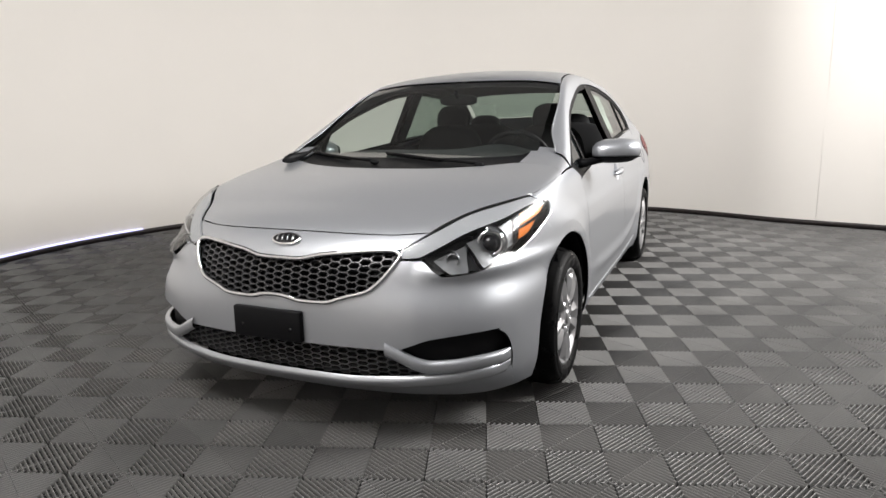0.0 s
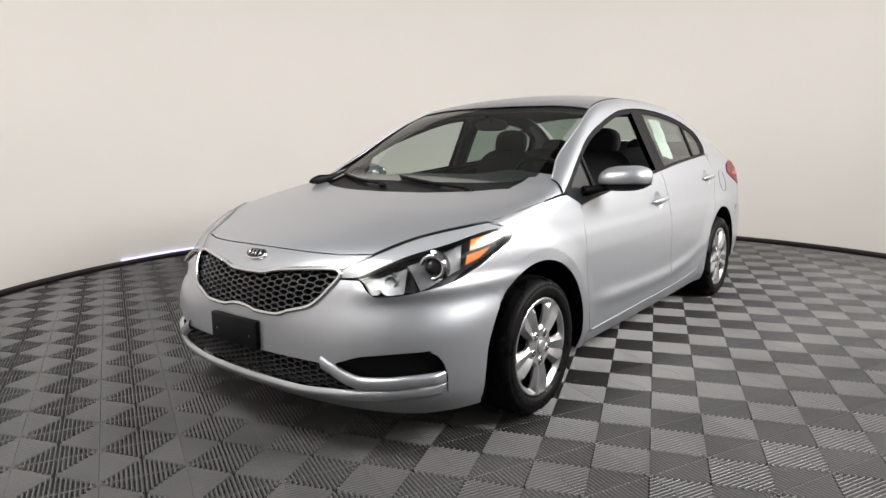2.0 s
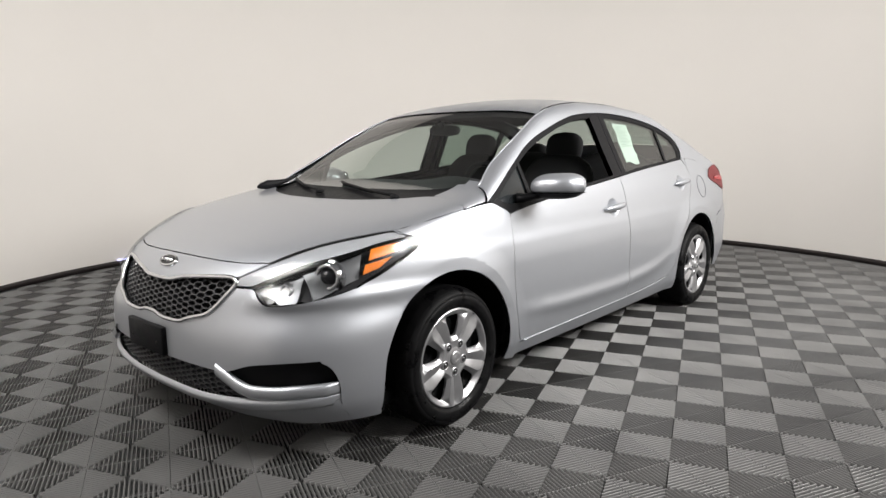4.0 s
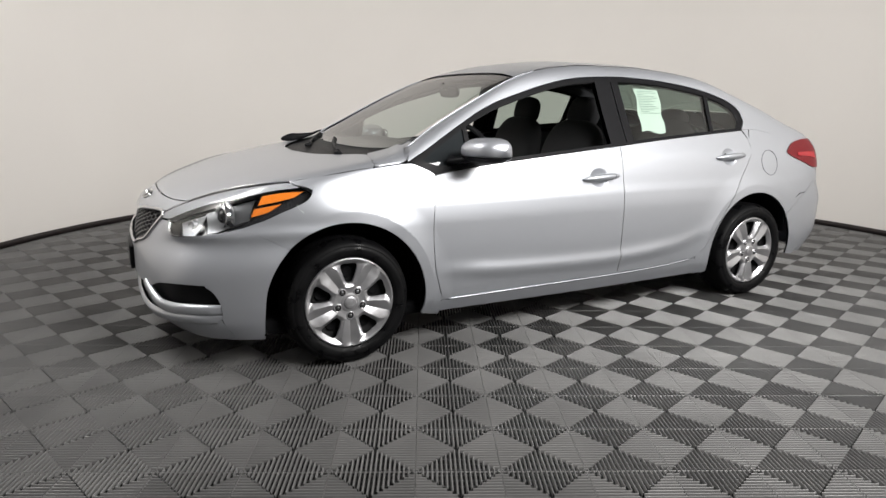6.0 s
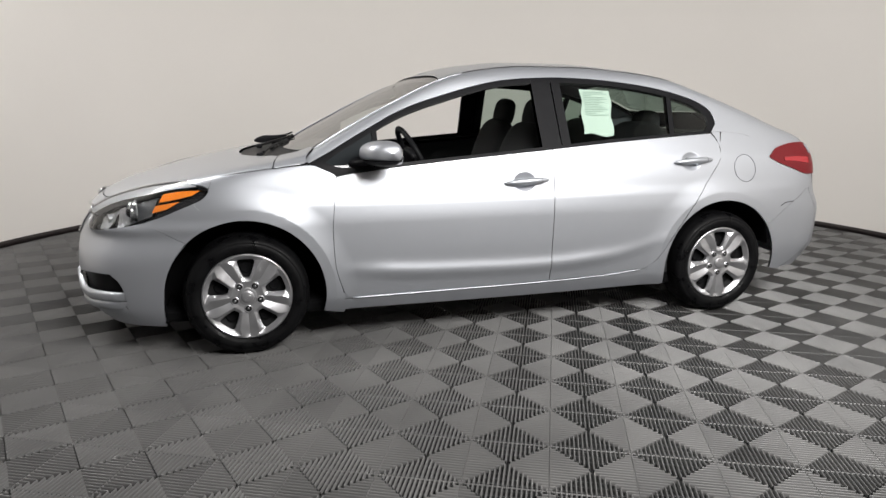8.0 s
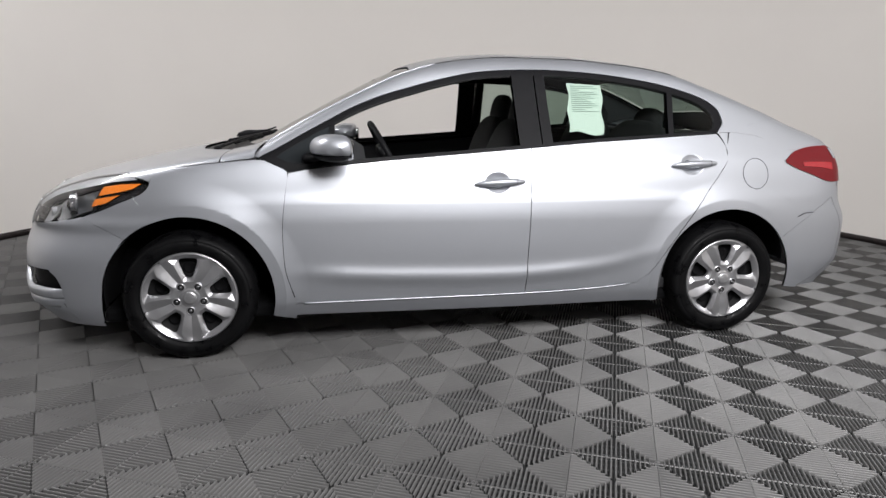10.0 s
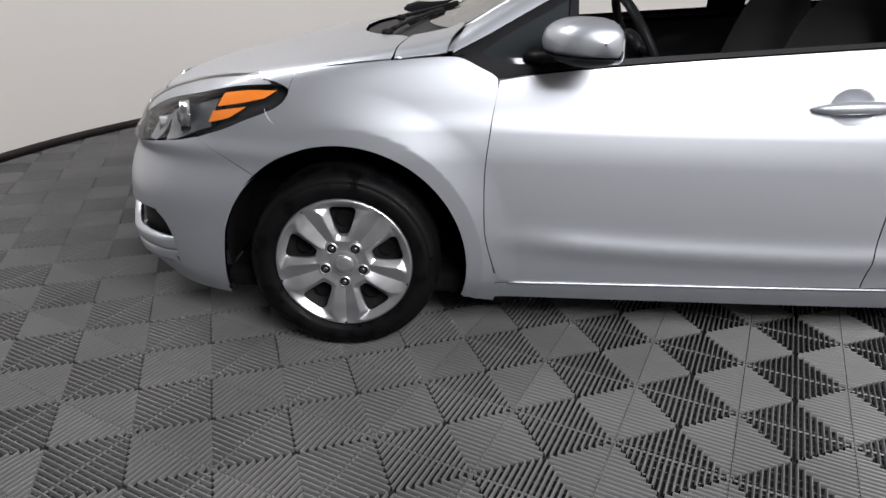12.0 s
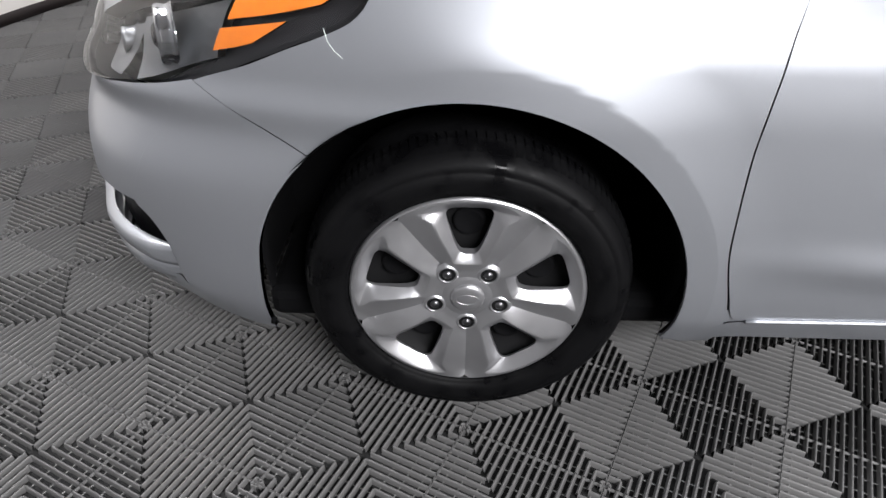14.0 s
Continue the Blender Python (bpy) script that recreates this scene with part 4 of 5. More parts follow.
def mirror_shell(z_low, z_high, grow):
    """The mirror's housing: a swept teardrop, thick at the door and rounded at the tip."""
    v, f = [], []
    n, m = 26, 28
    for i in range(n + 1):
        t = i / n
        y = -0.845 - 0.232 * t
        k = (1 - abs(2 * t - 1.0) ** 3.2) ** 0.5
        half_h = (0.058 * k + 0.003) * grow
        half_x = (0.088 * k ** 0.8 + 0.003) * grow
        cx, cz = 0.65 + 0.05 * t ** 2, 0.998 + 0.010 * t
        for j in range(m):
            a = 2 * math.pi * j / m
            ca, sa = math.cos(a), math.sin(a)
            x = cx + half_x * (ca if ca < 0 else 0.82 * math.copysign(abs(ca) ** 0.5, ca))
            z = cz + half_h * math.copysign(abs(sa) ** 0.85, sa) * (1 if sa > 0 else 1.05)
            v.append((x, y, min(max(z, z_low), z_high)))
    for i in range(n):
        f += [(i * m + j, i * m + (j + 1) % m, (i + 1) * m + (j + 1) % m, (i + 1) * m + j) for j in range(m)]
    return v, [q[::-1] for q in f]


for flip in (1, -1):
    arm = tagged(new("door_mirror"), "silver door mirror on a black foot")
    arm.parent = car
    s = np.array([1, flip, 1.0])
    arm.matrix_basis = pose(0, 0, 0) if flip > 0 else pose(0.14, -0.10, -0.01)
    fl = (lambda q: q) if flip > 0 else (lambda q: [t[::-1] for t in q])
    v, f = mirror_shell(0.974, 2, 1.0)
    raw("mirror_cap", np.array(v) * s, fl(f), PAINT, arm, "silver mirror cap")
    v, f = mirror_shell(0.0, 0.972, 0.985)
    raw("mirror_base", np.array(v) * s, fl(f), BLACK, arm, "black mirror underside")
    v, f = blob((0.742, -0.965, 0.996), (0.018, 0.095, 0.045), 3)
    raw("mirror_glass", np.array(v) * s, fl(f), CHROME, arm, "mirror glass")
    v, f = tube([(0.56, -0.80, 0.945), (0.58, -0.83, 0.945), (0.61, -0.87, 0.955), (0.63, -0.92, 0.965)], [0.04, 0.036, 0.032, 0.03], 12, False, 0.6)
    raw("mirror_foot", np.array(v) * s, fl(f), BLACK, arm, "black mirror foot")

# door handles: spindles across the dishes of the door skin
for x, z in HANDLES:
    for flip in (1, -1):
        u = np.linspace(-1, 1, 33)
        p = side_to(np.array([(x + 0.01 + 0.128 * a, z + 0.006 * a) for a in u]))
        ends = p[0] + (p[-1] - p[0]) * ((u + 1) / 2)[:, None]
        m = normals(p[[0, -1]]).mean(0)
        path = ends + m * (0.004 + 0.021 * (1 - u ** 2) ** 0.5)[:, None]
        rad = 0.004 + 0.0135 * (1 - np.abs(u) ** 2.2) ** 0.7
        turn_in = np.array([1, flip, 1])
        order = (lambda q: q) if flip > 0 else (lambda q: [t[::-1] for t in q])
        door = doors[(0 if x < 2 else 2) + (0 if flip > 0 else 1)]
        v, f = tube(path, rad, 14, False, 1.05)
        handle = raw("door_handle", np.array(v) * turn_in, order(f), PAINT, door, "silver pull handle")
        v, f = tube(path[25:27] + m * 0.0004, rad[25:27] + 0.0006, 14, False, 1.05)
        v = np.array(v)
        v[:14] += (v[14:] - v[:14]) * 0.7
        raw("handle_joint", v * turn_in, order(f), SEAM_GREY, handle, "thin dark joint in the handle")

# fuel flap: a round groove
ang = np.linspace(0, 2 * math.pi, 49)[:-1]
p = side_to(np.stack([2.90 + 0.078 * np.cos(ang) * np.where(np.cos(ang) > 0, 0.9, 1), 0.868 + 0.079 * np.sin(ang)], 1))
v, f = tube(p + normals(p) * 0.0002, 0.0015, 6, True)
raw("fuel_flap_gap", v, f, BLACK, car, "round fuel flap gap")

# cowl, wipers
cowl = joined(*(lambda a: (a, mirrored(a)))(patch(top_to, [(-0.017, 0.0), (0.003, -0.22), (0.043, -0.36), (0.108, -0.49), (0.168, -0.57), (0.195, -0.605)],
                                                  [(0.235, 0.0), (0.25, -0.25), (0.28, -0.42), (0.33, -0.56), (0.35, -0.59), (0.36, -0.605)], 40, 8, off=0.012, gap=0, skirt=0.02)))
panel("cowl_panel", cowl, BLACK, car, "black cowl panel")
for y0, y1, x1 in ((-0.44, 0.12, 0.27), (0.10, 0.60, 0.33)):
    base = top_to(np.array([(0.10, y0)]))[0]
    way = [top_to(np.array([(0.11 + (x1 - 0.11) * k / 8 - 0.02 * math.sin(math.pi * k / 8), y0 + (y1 - y0) * k / 8)]))[0] + np.array([0, 0, 0.006]) for k in range(9)]
    v, f = tube(way, 0.008, 8)
    wiper = raw("wiper", v, f, BLACK, car, "black wiper arm and blade")
    v, f = tube([w + np.array([0.01, 0, -0.008]) for w in way[3:]], 0.006, 6)
    raw("wiper_blade", v, f, RUBBER, wiper)
    v, f = blob(tuple(base + np.array([0, 0, 0.002])), (0.02, 0.022, 0.012))
    raw("wiper_pivot", v, f, BLACK, wiper)

tip = np.array([(0.07, 0.62, 0.985), (0.09, 0.615, 0.99), (0.14, 0.61, 0.996), (0.20, 0.60, 1.004), (0.27, 0.59, 1.02), (0.33, 0.58, 1.045)])
v, f = tube(tip - np.array([0, 0, 0.012]), [0.004, 0.012, 0.019, 0.013, 0.006, 0.003], 10, False, 1.5)
raw("wiper_arm_head", v, f, BLACK, wiper, "black wiper arm head")

# wheels
COVER_R = 0.219


def cover_base(r):
    """How far the wheel cover stands out at radius r, before spokes and windows."""
    return -0.006 * (1 - r / COVER_R) + 0.007 * math.sin(math.pi * min(1, max(0, (r - 0.06) / (COVER_R - 0.06)))) - 0.006 * max(0, (r - 0.213) / 0.006) ** 2


def wheel_cover():
    """The wheel cover: five broad scooped spokes between five windows; vertices and faces, outward is -y."""
    v, f = [], []

    def put(r, a, d=0.0):
        t = math.radians(a + 90)
        v.append((r * math.cos(t), -(cover_base(r) + d), r * math.sin(t)))
        return len(v) - 1

    n, m = 96, 18
    for s in range(5):
        a0 = 72 * s
        inner, outer, sides = [], [], []
        for i in range(n):
            t = 2 * math.pi * (i + 0.5) / n
            c, q = math.cos(t), math.sin(t)
            sq = lambda e: math.copysign(abs(e) ** 0.42, e)
            vv = 0.140 + 0.047 * sq(q)
            uu = (0.032 + 0.015 * sq(q)) * sq(c)
            inner.append((math.hypot(uu, vv), a0 - math.degrees(math.atan2(uu, vv))))
            k = max(abs(c), abs(q))
            outer.append((0.1295 + 0.0835 * q / k, a0 - 36 * c / k))
            sides.append(abs(c) ** 4 / (abs(c) ** 4 + abs(q) ** 4))
        grid = []
        for j in range(m + 1):
            w = (j / m) ** 1.15
            row = []
            for i in range(n):
                r, a = inner[i][0] * (1 - w) + outer[i][0] * w, inner[i][1] * (1 - w) + outer[i][1] * w
                crest = 0.30 * sides[i] + (0.85 if inner[i][0] > 0.14 else 0.35) * (1 - sides[i])
                deep = 0.012 + 0.10 * max(0, min(0.08, r - 0.09))
                wall = -deep * max(0, 1 - w / crest) ** 1.15
                fade = min(1, max(0, (r - 0.047) / 0.03)) * min(1, max(0, (0.213 - r) / 0.012))
                past = max(0, (w - crest) / (1 - crest))
                scoop = -0.013 * sides[i] * fade * past ** 1.1
                row.append(put(r, a, wall + scoop))
            grid.append(row)
        back = [put(inner[i][0] + 0.002, inner[i][1], -0.026) for i in range(n)]
        for j in range(m):
            f.extend((grid[j][i], grid[j][(i + 1) % n], grid[j + 1][(i + 1) % n], grid[j + 1][i]) for i in range(n))
        f.extend((back[i], back[(i + 1) % n], grid[0][(i + 1) % n], grid[0][i]) for i in range(n))
    k = 100
    first, mid = len(f), len(f) + 300
    for rs in (((0.2125, 0), (0.2155, 0), (COVER_R - 0.0008, -0.0006), (COVER_R, -0.014)), ((0.0462, 0), (0.043, 0.001), (0.038, 0.0025), (0.032, 0.003))):
        rows = [[put(r, 360 * i / k, d) for i in range(k)] for r, d in rs]
        for a, b in zip(rows, rows[1:]):
            f.extend((a[i], a[(i + 1) % k], b[(i + 1) % k], b[i]) for i in range(k))
    return v, f[:first], f[first:mid], f[mid:]


def cover_mesh(v, f):
    bm = bmesh.new()
    vs = [bm.verts.new(p) for p in v]
    for q in f:
        bm.faces.new([vs[i] for i in q])
    bmesh.ops.delete(bm, geom=[x for x in bm.verts if not x.link_faces], context="VERTS")
    bmesh.ops.remove_doubles(bm, verts=bm.verts, dist=0.0002)
    bmesh.ops.recalc_face_normals(bm, faces=bm.faces)
    return bm


COVER = wheel_cover()


def wheel(cx, flip):
    """One wheel with its tyre, steel rim and plastic cover."""
    hub = tagged(new("wheel"), "steel wheel with a silver five-spoke plastic cover")
    hub.parent = car
    hub.matrix_basis = pose(cx, -0.878 * flip, WZ, 0, 0, 0 if flip > 0 else 180)
    prof = [(0.205, 0.2), (0.217, 0.02), (0.219, 0.004), (0.222, -0.003), (0.2245, -0.003), (0.227, -0.0065), (0.238, -0.0105), (0.252, -0.0125), (0.268, -0.0115), (0.2705, -0.0088), (0.273, -0.0102), (0.284, -0.004), (0.2925, 0.006), (0.299, 0.020), (0.304, 0.040), (0.306, 0.095), (0.304, 0.145), (0.299, 0.168), (0.285, 0.195), (0.25, 0.205), (0.21, 0.2)]
    v, f = lathe(prof, 96)
    tyre = raw("tyre", v, f, RUBBER, hub, "black dressed tyre")
    v, f = [], []
    for i in range(120):
        a = 2 * math.pi * i / 120
        for r, y in ((0.2965, 0.012), (0.3055, 0.042), (0.308, 0.06)):
            for da in (-0.017, 0.017):
                v.append((r * math.cos(a + da + y * 0.2), y, r * math.sin(a + da + y * 0.2)))
        b = 6 * i
        f += [(b, b + 1, b + 3, b + 2), (b + 2, b + 3, b + 5, b + 4)]
    raw("tread", v, f, RUBBER, tyre, smooth=False)
    v, f = lathe([(0.0, 0.05), (0.07, 0.05), (0.1, 0.045), (0.14, 0.055), (0.19, 0.05), (0.205, 0.03), (0.215, 0.012)], 48)
    rim = raw("rim", v, f, STEEL, hub, "dark painted steel rim")
    for k in range(5):
        t = math.radians(90 + 72 * k)
        # black discs on the closed rim paint in the darkness of its holes
        v, f = lathe([(0.0, 0.047), (0.022, 0.046), (0.026, 0.043), (0.03, 0.05)], 20)
        raw("rim_hole_disc", [(a + 0.138 * math.cos(t), b, c + 0.138 * math.sin(t)) for a, b, c in v], f, LINER, rim)
    cover = part("wheel_cover", cover_mesh(COVER[0], COVER[1]), CAP, hub, "silver plastic wheel cover")
    cover.data.set_sharp_from_angle(angle=math.radians(17))
    part("cover_edge", cover_mesh(COVER[0], COVER[2]), CAP, cover)
    part("cover_hub", cover_mesh(COVER[0], COVER[3]), CAP, cover)
    for k in range(5):
        t = math.radians(270 + 72 * k)
        lx, lz, ly = 0.063 * math.cos(t), 0.063 * math.sin(t), 0.0035 - cover_base(0.063)
        v, f = lathe([(0.0, -0.0085), (0.005, -0.008), (0.0085, -0.005), (0.0095, 0.004)], 14)
        raw("lug_nut", [(a + lx, b + ly, c + lz) for a, b, c in v], f, LUG, cover, "domed steel lug nut")
        # flat dark disc puts the shade of the lug's well into colour
        v, f = lathe([(0.0, -0.0036), (0.0155, -0.0036)], 20)
        raw("lug_shade", [(a + lx, b + ly, c + lz) for a, b, c in v], f, STEEL, cover, "dark disc for the shade in the lug nut's well")
        v, f = lathe([(0.0148, -0.003), (0.0152, -0.0052), (0.0165, -0.0062), (0.0185, -0.0055), (0.0235, 0.001)], 20)
        raw("lug_seat", [(a + lx, b + ly, c + lz) for a, b, c in v], f, CAP, cover)
    v, f = lathe([(0.0, -0.0095), (0.022, -0.009), (0.028, -0.0075), (0.0315, -0.004), (0.033, 0.005)], 40)
    raw("centre_cap", [(a, b + 0.004, c) for a, b, c in v], f, CAP, cover, "round centre cap")
    v, f = lathe([(0.0195, -0.0088), (0.0205, -0.0102), (0.0215, -0.0088)], 40)
    raw("centre_mark", [(a, b + 0.004, c * 0.55) for a, b, c in v], f, CAP, cover)
    return hub


for cx in (AX, BX):
    for flip in (1, -1):
        wheel(cx, flip)
        v, f = [], []
        k = 40
        prof = [(ARCH + 0.004, 0.868), (ARCH - 0.001, 0.858), (ARCH + 0.012, 0.80), (ARCH + 0.012, 0.55), (0.0, 0.55)]
        for i in range(k + 1):
            low = -8 if cx == AX else 14
            deg = low + (188 - low) * i / k
            a = math.radians(deg)
            wide = 0.004 * min(1, max(0, (deg - 140) / 45)) if cx == AX else 0.0
            tuck = 0.075 * min(1, max(0, (deg - 132) / 50)) if cx == AX else 0.0
            tuck = 0.07 * min(1, max(0, (36 - deg) / 42)) if cx == BX else tuck
            tuck = max(tuck, 0.05 * min(1, max(0, (deg - 168) / 22, (10 - deg) / 20)))
            v += [(cx + (r + (wide if r else 0)) * math.cos(a), -(w - tuck) * flip, AZ + (r + (wide if r else 0)) * math.sin(a)) for r, w in prof]
        m = len(prof)
        f = [(i * m + j, i * m + j + 1, (i + 1) * m + j + 1, (i + 1) * m + j) for i in range(k) for j in range(m - 1)]
        raw("wheel_liner", v, f, LINER, car, "black wheel arch liner")

# underbody
bm = box_bm(-0.40, 3.05, -0.80, 0.80, 0.17, 0.24, 0.02)
part("underbody", bm, LINER, car, "dark underbody", smooth=False)
part("engine_tray", box_bm(-0.70, 0.40, -0.52, 0.52, 0.16, 0.55, 0.03), LINER, car, smooth=False)
part("firewall", box_bm(0.40, 0.46, -0.80, 0.80, 0.20, 0.88, 0.01), LINER, car, smooth=False)
part("trunk_floor", box_bm(2.45, 3.25, -0.53, 0.53, 0.28, 1.0, 0.03), LINER, car, smooth=False)

# ---- cabin ----
def inner(name, a, b, mat, off=0.035, n=40, m=16, chart=None):
    """Inner trim that follows the outer skin; its faces look inward."""
    p, f, nr = patch(chart or arch_to, a, b, n, m, off=off, gap=0, skirt=0)
    for piece in ((p, f[:, ::-1], -nr), mirrored((p, f[:, ::-1], -nr))):
        panel(name, piece, mat, car)


inner("door_trim", to_arch([(0.46, 0.26), (1.4, 0.26), (2.28, 0.26)]), to_arch([(0.42, 0.90), (1.2, 0.955), (2.0, 1.02), (2.69, 1.068)]), TRIM, 0.05)
inner("headliner", [(1.03, -0.0), (1.05, -0.3), (1.04, -0.57)], [(2.55, 0.0), (2.55, -0.3), (2.57, -0.56)], CLOTH, 0.03, 30, 30, top_to)
inner("pillar_trim", to_arch(WIN_TOP), to_arch(DITCH), TRIM, 0.022, 80, 8)
belt_cap = patch(arch_to, to_arch([(0.45, 0.90), (1.2, 0.957), (2.0, 1.022), (2.69, 1.07)]), to_arch([(0.45, 0.93), (1.2, 0.97), (2.0, 1.036), (2.69, 1.083)]), 40, 3, off=0.03, gap=0, skirt=0.05)
both("window_sill_trim", belt_cap, TRIM, car)
part("cabin_floor", box_bm(0.42, 2.5, -0.80, 0.80, 0.24, 0.30, 0.01), CLOTH, car, smooth=False)
# dashboard
v, f = [], []
prof = [(0.30, 0.955), (0.45, 1.0), (0.62, 1.005), (0.76, 0.985), (0.83, 0.94), (0.85, 0.85), (0.80, 0.65), (0.70, 0.45)]
for i in range(25):
    y = -0.74 + 1.48 * i / 24
    bulge = 0.035 * math.exp(-((y + 0.37) / 0.17) ** 2)
    drop = 0.05 * (abs(y) / 0.74) ** 4
    v += [(x + 0.02 * (1 - (y / 0.74) ** 2), y, z + (bulge if 0.6 < x and z > 0.9 else 0) - drop) for x, z in prof]
m = len(prof)
f = [(i * m + j, (i + 1) * m + j, (i + 1) * m + j + 1, i * m + j + 1) for i in range(24) for j in range(m - 1)]
raw("dashboard", v, f, TRIM, car, "black dashboard")
steer = tagged(new("steering_wheel"), "black three-spoke steering wheel")
steer.parent = car
steer.matrix_basis = pose(0.97, -0.37, 0.93, 0, 62, 0)
v, f = tube([(0.185 * math.cos(2 * math.pi * i / 48), 0.185 * math.sin(2 * math.pi * i / 48), 0) for i in range(48)], 0.0155, 10, True)
raw("rim_grip", v, f, BLACK, steer)
v, f = blob((0, 0, -0.015), (0.07, 0.085, 0.03))
raw("hub_pad", v, f, BLACK, steer)
for a in (0, 90, 180):
    t = math.radians(a + 0)
    v, f = tube([(0.05 * math.sin(t), 0.05 * math.cos(t), -0.01), (0.12 * math.sin(t), 0.12 * math.cos(t), -0.008), (0.18 * math.sin(t), 0.18 * math.cos(t), 0)], 0.016, 8, False, 0.6)
    raw("spoke", v, f, BLACK, steer)


def seat(x, y, rear=False, width=0.25):
    ob = tagged(new("seat"), "dark cloth car seat with headrest")
    ob.parent = car
    ob.matrix_basis = pose(x, y, 0.30)
    v, f = blob((0, 0, 0.20), (0.27, width, 0.11), 3.5)
    raw("cushion", v, f, CLOTH, ob)
    v, f = blob((0, 0, 0), (0.085, width, 0.34), 3.2)
    mm = pose(0.28, 0, 0.50, 0, 17, 0)
    raw("backrest", [mm @ Vector(p) for p in v], f, CLOTH, ob)
    v, f = blob((0, 0, 0), (0.055, 0.125, 0.10), 2.8)
    mm = pose(0.405, 0, 0.87 if not rear else 0.80, 0, 12, 0)
    raw("headrest", [mm @ Vector(p) for p in v], f, CLOTH, ob, "rounded cloth headrest")
    for dy in (-0.05, 0.05):
        v, f = tube([(0.375, dy, 0.70), (0.385, dy, 0.76), (0.395, dy, 0.82)], 0.006, 8)
        raw("headrest_post", v, f, CHROME, ob)
    return ob


seat(1.33, -0.37)
seat(1.42, 0.37)
seat(2.10, -0.36, True, 0.33)
seat(2.10, 0.36, True, 0.33)
part("parcel_shelf", box_bm(2.55, 3.05, -0.62, 0.62, 1.03, 1.06, 0.01), CLOTH, car, smooth=False)
part("centre_console", box_bm(0.75, 1.6, -0.10, 0.10, 0.30, 0.62, 0.03), TRIM, car)
inside = tagged(new("inside_mirror"), "black inside rear-view mirror")
inside.parent = car
v, f = blob((0.98, 0.0, 1.285), (0.02, 0.115, 0.033), 3)
raw("mirror_case", v, f, BLACK, inside)
v, f = tube([(0.97, 0, 1.30), (0.94, 0, 1.32), (0.93, 0, 1.335)], 0.012, 8)
raw("mirror_stalk", v, f, BLACK, inside)

# paper on the inside of the rear door window
sheet_v = []
for j in range(13):
    for i in range(9):
        x = 1.893 + 0.188 * i / 8 - 0.016 * (1 - j / 12) + 0.006 * math.sin(j * 0.9)
        z = 1.083 + 0.25 * j / 12 + (0.008 * math.sin(i * 0.8) if j == 0 else 0) - 0.001 * i
        p = arch_to(np.array(to_arch([(x, z)])))
        s = p - normals(p) * (0.028 + 0.003 * math.sin(i * 1.3 + j * 0.7) ** 2)
        sheet_v.append(s[0])
sheet_f = [(j * 9 + i, j * 9 + i + 1, (j + 1) * 9 + i + 1, (j + 1) * 9 + i) for j in range(12) for i in range(8)]
paper = raw("paper_sheet", sheet_v, sheet_f, PAPER, None)
tagged(paper, "printed white paper sheet taped inside the rear door window", "paper")
for j in range(9, 23):
    z = 1.10 + 0.0098 * j
    x0, x1 = 1.905, 1.905 + (0.15 if j % 5 else 0.09) - 0.02 * (j % 3)
    row = arch_to(np.array(to_arch([(x0 + (x1 - x0) * k / 5, z) for k in range(6)])))
    row = row - normals(row) * 0.0262
    v = [r + np.array([0, 0, d]) for r in row for d in (-0.0018, 0.0018)]
    raw("text_line", v, [(2 * k, 2 * k + 2, 2 * k + 3, 2 * k + 1) for k in range(5)], INK, paper)

# scrape on the rear bumper, chip on the fender, dent marks
p = side_to(np.array([(3.155, 0.636), (3.185, 0.65), (3.197, 0.657), (3.225, 0.657), (3.255, 0.66)]))
v, f = tube(p + normals(p) * 0.0005, 0.0022, 5)
raw("scratch", v, f, LINER, car, "short dark scrape on the rear bumper")
p = side_to(np.array([(-0.223, 0.777), (-0.217, 0.758), (-0.207, 0.746), (-0.196, 0.738)]))
v, f = tube(p + normals(p) * 0.0002, 0.0006, 5)
raw("scuff", v, f, PAPER, car, "small pale scuff on the fender")
p = nose_to(np.array(to_nose([(-0.40, 0.845, 0.185), (-0.395, 0.847, 0.195)])))
v, f = tube(np.r_[p, p[-1:] + 0.004], 0.005, 6)
raw("chip", v, f, LINER, car, "dark chip on the bumper corner")

# ---- faint upright joint in the wall ----
a = math.radians(-37)
x, y = CENTRE[0] + wall_radius(a) * math.cos(a), CENTRE[1] + wall_radius(a) * math.sin(a)
v, f = tube([(x, y, 0.07), (x, y + 0.001, 1.2), (x, y, 2.3), (x, y, HEIGHT - 0.02)], 0.0022, 8)
tagged(raw("wall_trim", v, f, WALL), "faint upright joint in the curved wall", "trim", kind="structure")

# ---- light strip on the floor along the wall ----
GLOW = bpy.data.materials.new("strip_glow")
GLOW.use_nodes = True
gb = GLOW.node_tree.nodes["Principled BSDF"]
gb.inputs["Base Color"].default_value = (0.8, 0.82, 0.9, 1)
gb.inputs["Emission Color"].default_value, gb.inputs["Emission Strength"].default_value = (0.55, 0.55, 1.0, 1), 1.1
angles = [math.radians(a) for a in np.linspace(80, 103, 30)]
v, f = tube([(CENTRE[0] + (wall_radius(a) - 0.02) * math.cos(a), CENTRE[1] + (wall_radius(a) - 0.02) * math.sin(a), 0.062) for a in angles], 0.009, 8)
tagged(raw("light_strip", v, f, GLOW), "glowing bluish white light strip lying on the baseboard", "light strip")

# ---- floor tiles: ribbed squares, ribs square to each edge ----
SIDE, TURN = 0.294, radians(-25.3)
OFF = (0.3563, 0.1409)
RIBS = 9
pitch = SIDE / 2 / RIBS


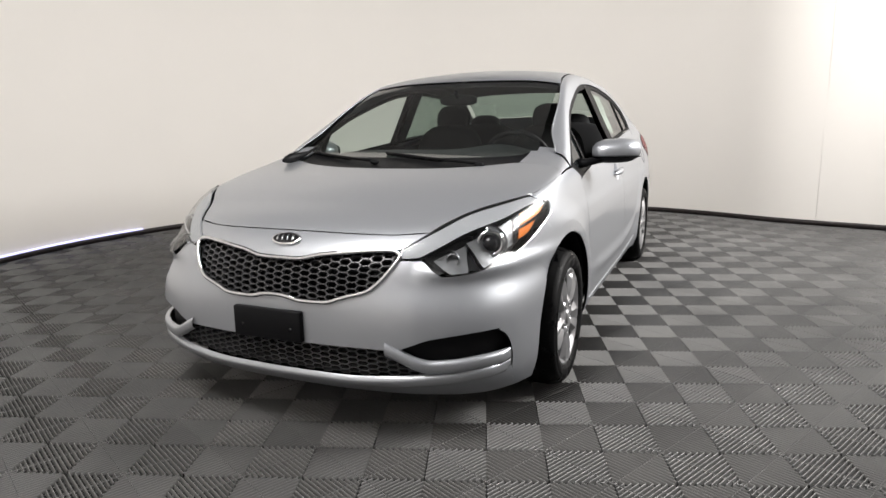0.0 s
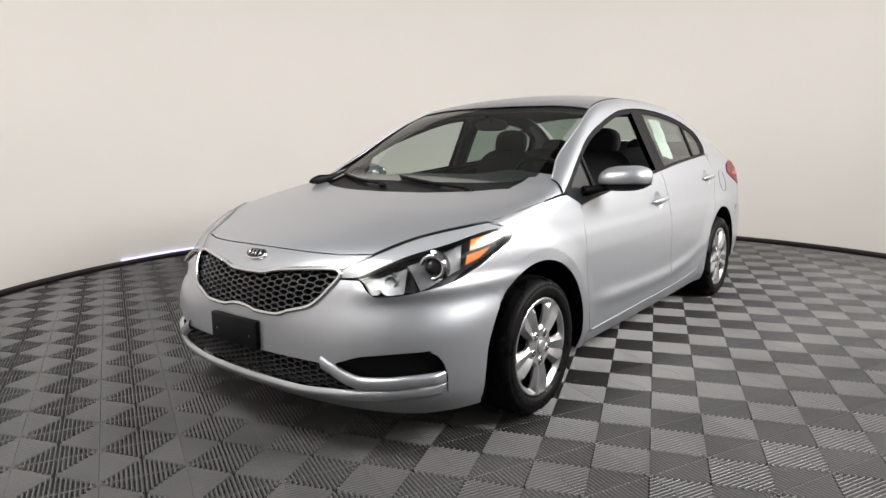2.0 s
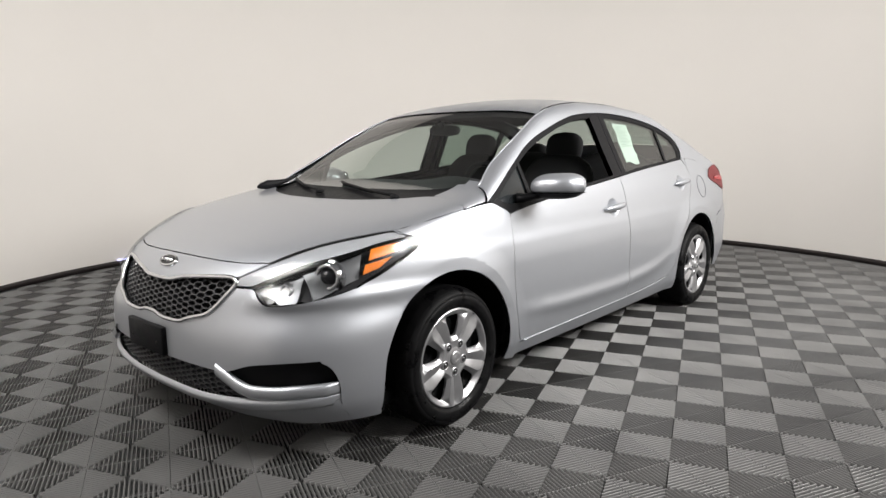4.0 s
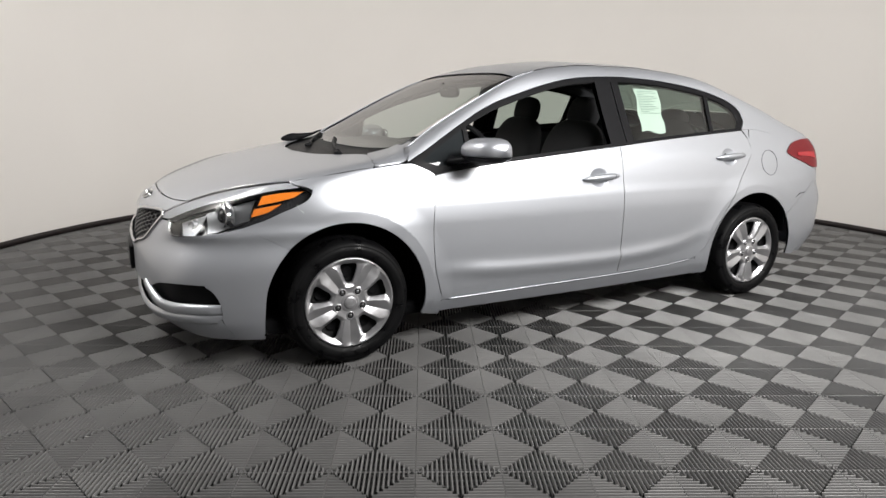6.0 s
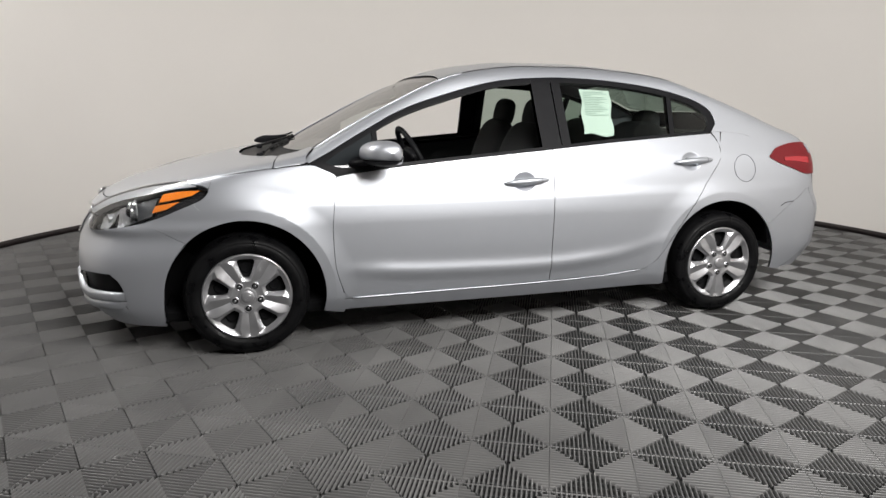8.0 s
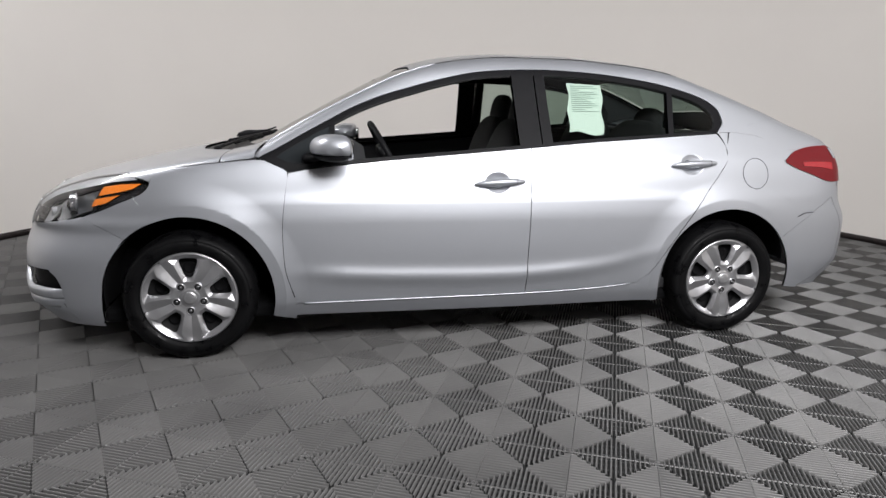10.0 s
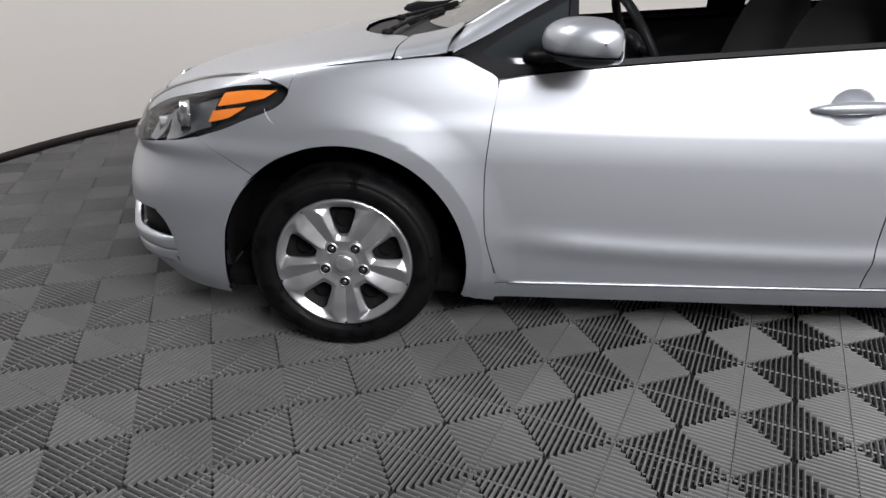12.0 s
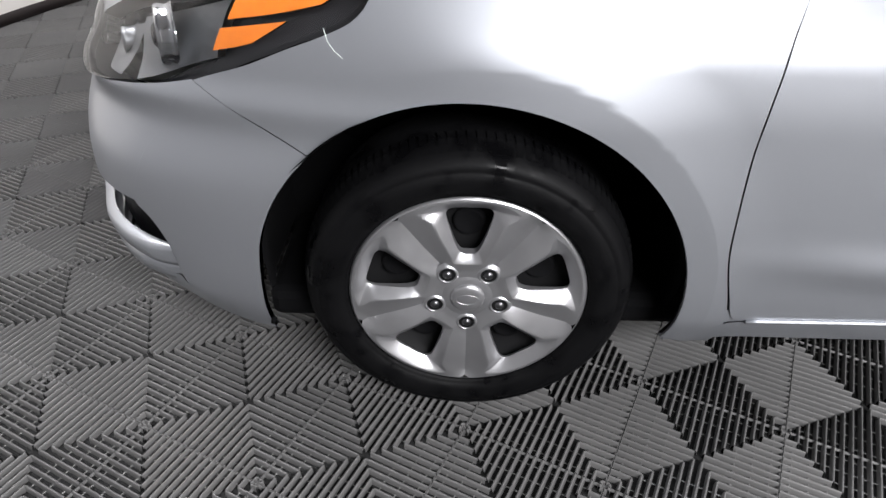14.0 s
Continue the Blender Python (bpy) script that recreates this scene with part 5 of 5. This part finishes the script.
def tile_mesh():
    """One tile: rows of round-topped ribs, with low bars across the gaps between them."""
    v, f = [], []
    prof = [(-0.0041, -0.0135), (-0.0033, -0.0075), (-0.0024, -0.003), (-0.0013, -0.0008), (0, 0), (0.0013, -0.0008), (0.0024, -0.003), (0.0033, -0.0075), (0.0041, -0.0135)]
    m = len(prof)
    for q in range(4):
        c, s = ((1, 0), (0, 1), (-1, 0), (0, -1))[q]

        def add(x, y, z):
            v.append((c * x - s * y, s * x + c * y, z))
            return len(v) - 1
        for k in range(-RIBS, RIBS):
            x = (k + 0.5) * pitch
            y0, y1 = -SIDE / 2 + 0.0012, -abs(x) - 0.0012
            a = [add(x + d, y, z) for y in (y0, y1) for d, z in prof]
            f.extend((a[i], a[i + 1], a[i + m + 1], a[i + m])[::-1] for i in range(m - 1))
        for y in (-SIDE * 0.44, -SIDE * 0.33, -SIDE * 0.22):
            w = -y - 0.004
            a = [add(x, yy, -0.0085) for x in (-w, w) for yy in (y - 0.0012, y + 0.0012)]
            f.append((a[0], a[2], a[3], a[1]))
        a = [add(x, yy, z) for x in (-SIDE / 2, SIDE / 2) for yy, z in ((-SIDE / 2 + 0.0006, -0.009), (-SIDE / 2 + 0.0010, -0.005), (-SIDE / 2 + 0.0020, -0.005), (-SIDE / 2 + 0.0024, -0.009))]
        f.extend((a[i], a[i + 4], a[i + 5], a[i + 1]) for i in range(3))
    me = bpy.data.meshes.new("tile")
    me.from_pydata(v, [], f)
    me.shade_smooth()
    me.materials.append(TILE)
    return me


TILE_MESH = tile_mesh()
ct, st = math.cos(TURN), math.sin(TURN)
places = []
for i in range(-30, 31):
    for j in range(-30, 31):
        a, b = (i + 0.5 + OFF[0]) * SIDE, (j + 0.5 + OFF[1]) * SIDE
        x, y = a * ct - b * st, a * st + b * ct
        ang_t = math.atan2(y - CENTRE[1], x - CENTRE[0])
        if math.hypot(x - CENTRE[0], y - CENTRE[1]) < wall_radius(ang_t) + 0.12:
            places.append((x, y))
near = sorted(places, key=lambda p: abs(p[0] - 0.9) * 0.9 + abs(p[1] + 1.3) * 1.1)[:300]
chosen = set(near)
for x, y in near:
    ob = new("tile", TILE_MESH)
    ob.parent = floor
    ob.matrix_basis = Matrix.Translation((x, y, 0)) @ Matrix.Rotation(TURN, 4, "Z")
tv = np.array([q.co for q in TILE_MESH.vertices])
tf = np.array([list(p.vertices) for p in TILE_MESH.polygons])
rv = tv @ np.array([[ct, st, 0], [-st, ct, 0], [0, 0, 1]])
rest = [p for p in places if p not in chosen]
allv = np.concatenate([rv + np.array([x, y, 0]) for x, y in rest])
off_c = allv[:, :2] - np.array(CENTRE)
far_c = np.hypot(off_c[:, 0], off_c[:, 1])
rim_c = np.array([wall_radius(a) for a in np.arctan2(off_c[:, 1], off_c[:, 0])]) + 0.03
allv[:, :2] = np.array(CENTRE) + off_c * np.minimum(1, rim_c / far_c)[:, None]
allf = np.concatenate([tf + k * len(tv) for k in range(len(rest))])
me = bpy.data.meshes.new("tile_field")
me.from_pydata(allv, [], allf.tolist())
me.shade_smooth()
me.materials.append(TILE)
field = new("tile_field", me)
field.parent = floor
tagged(field, "further ribbed floor tiles", kind="stuff")
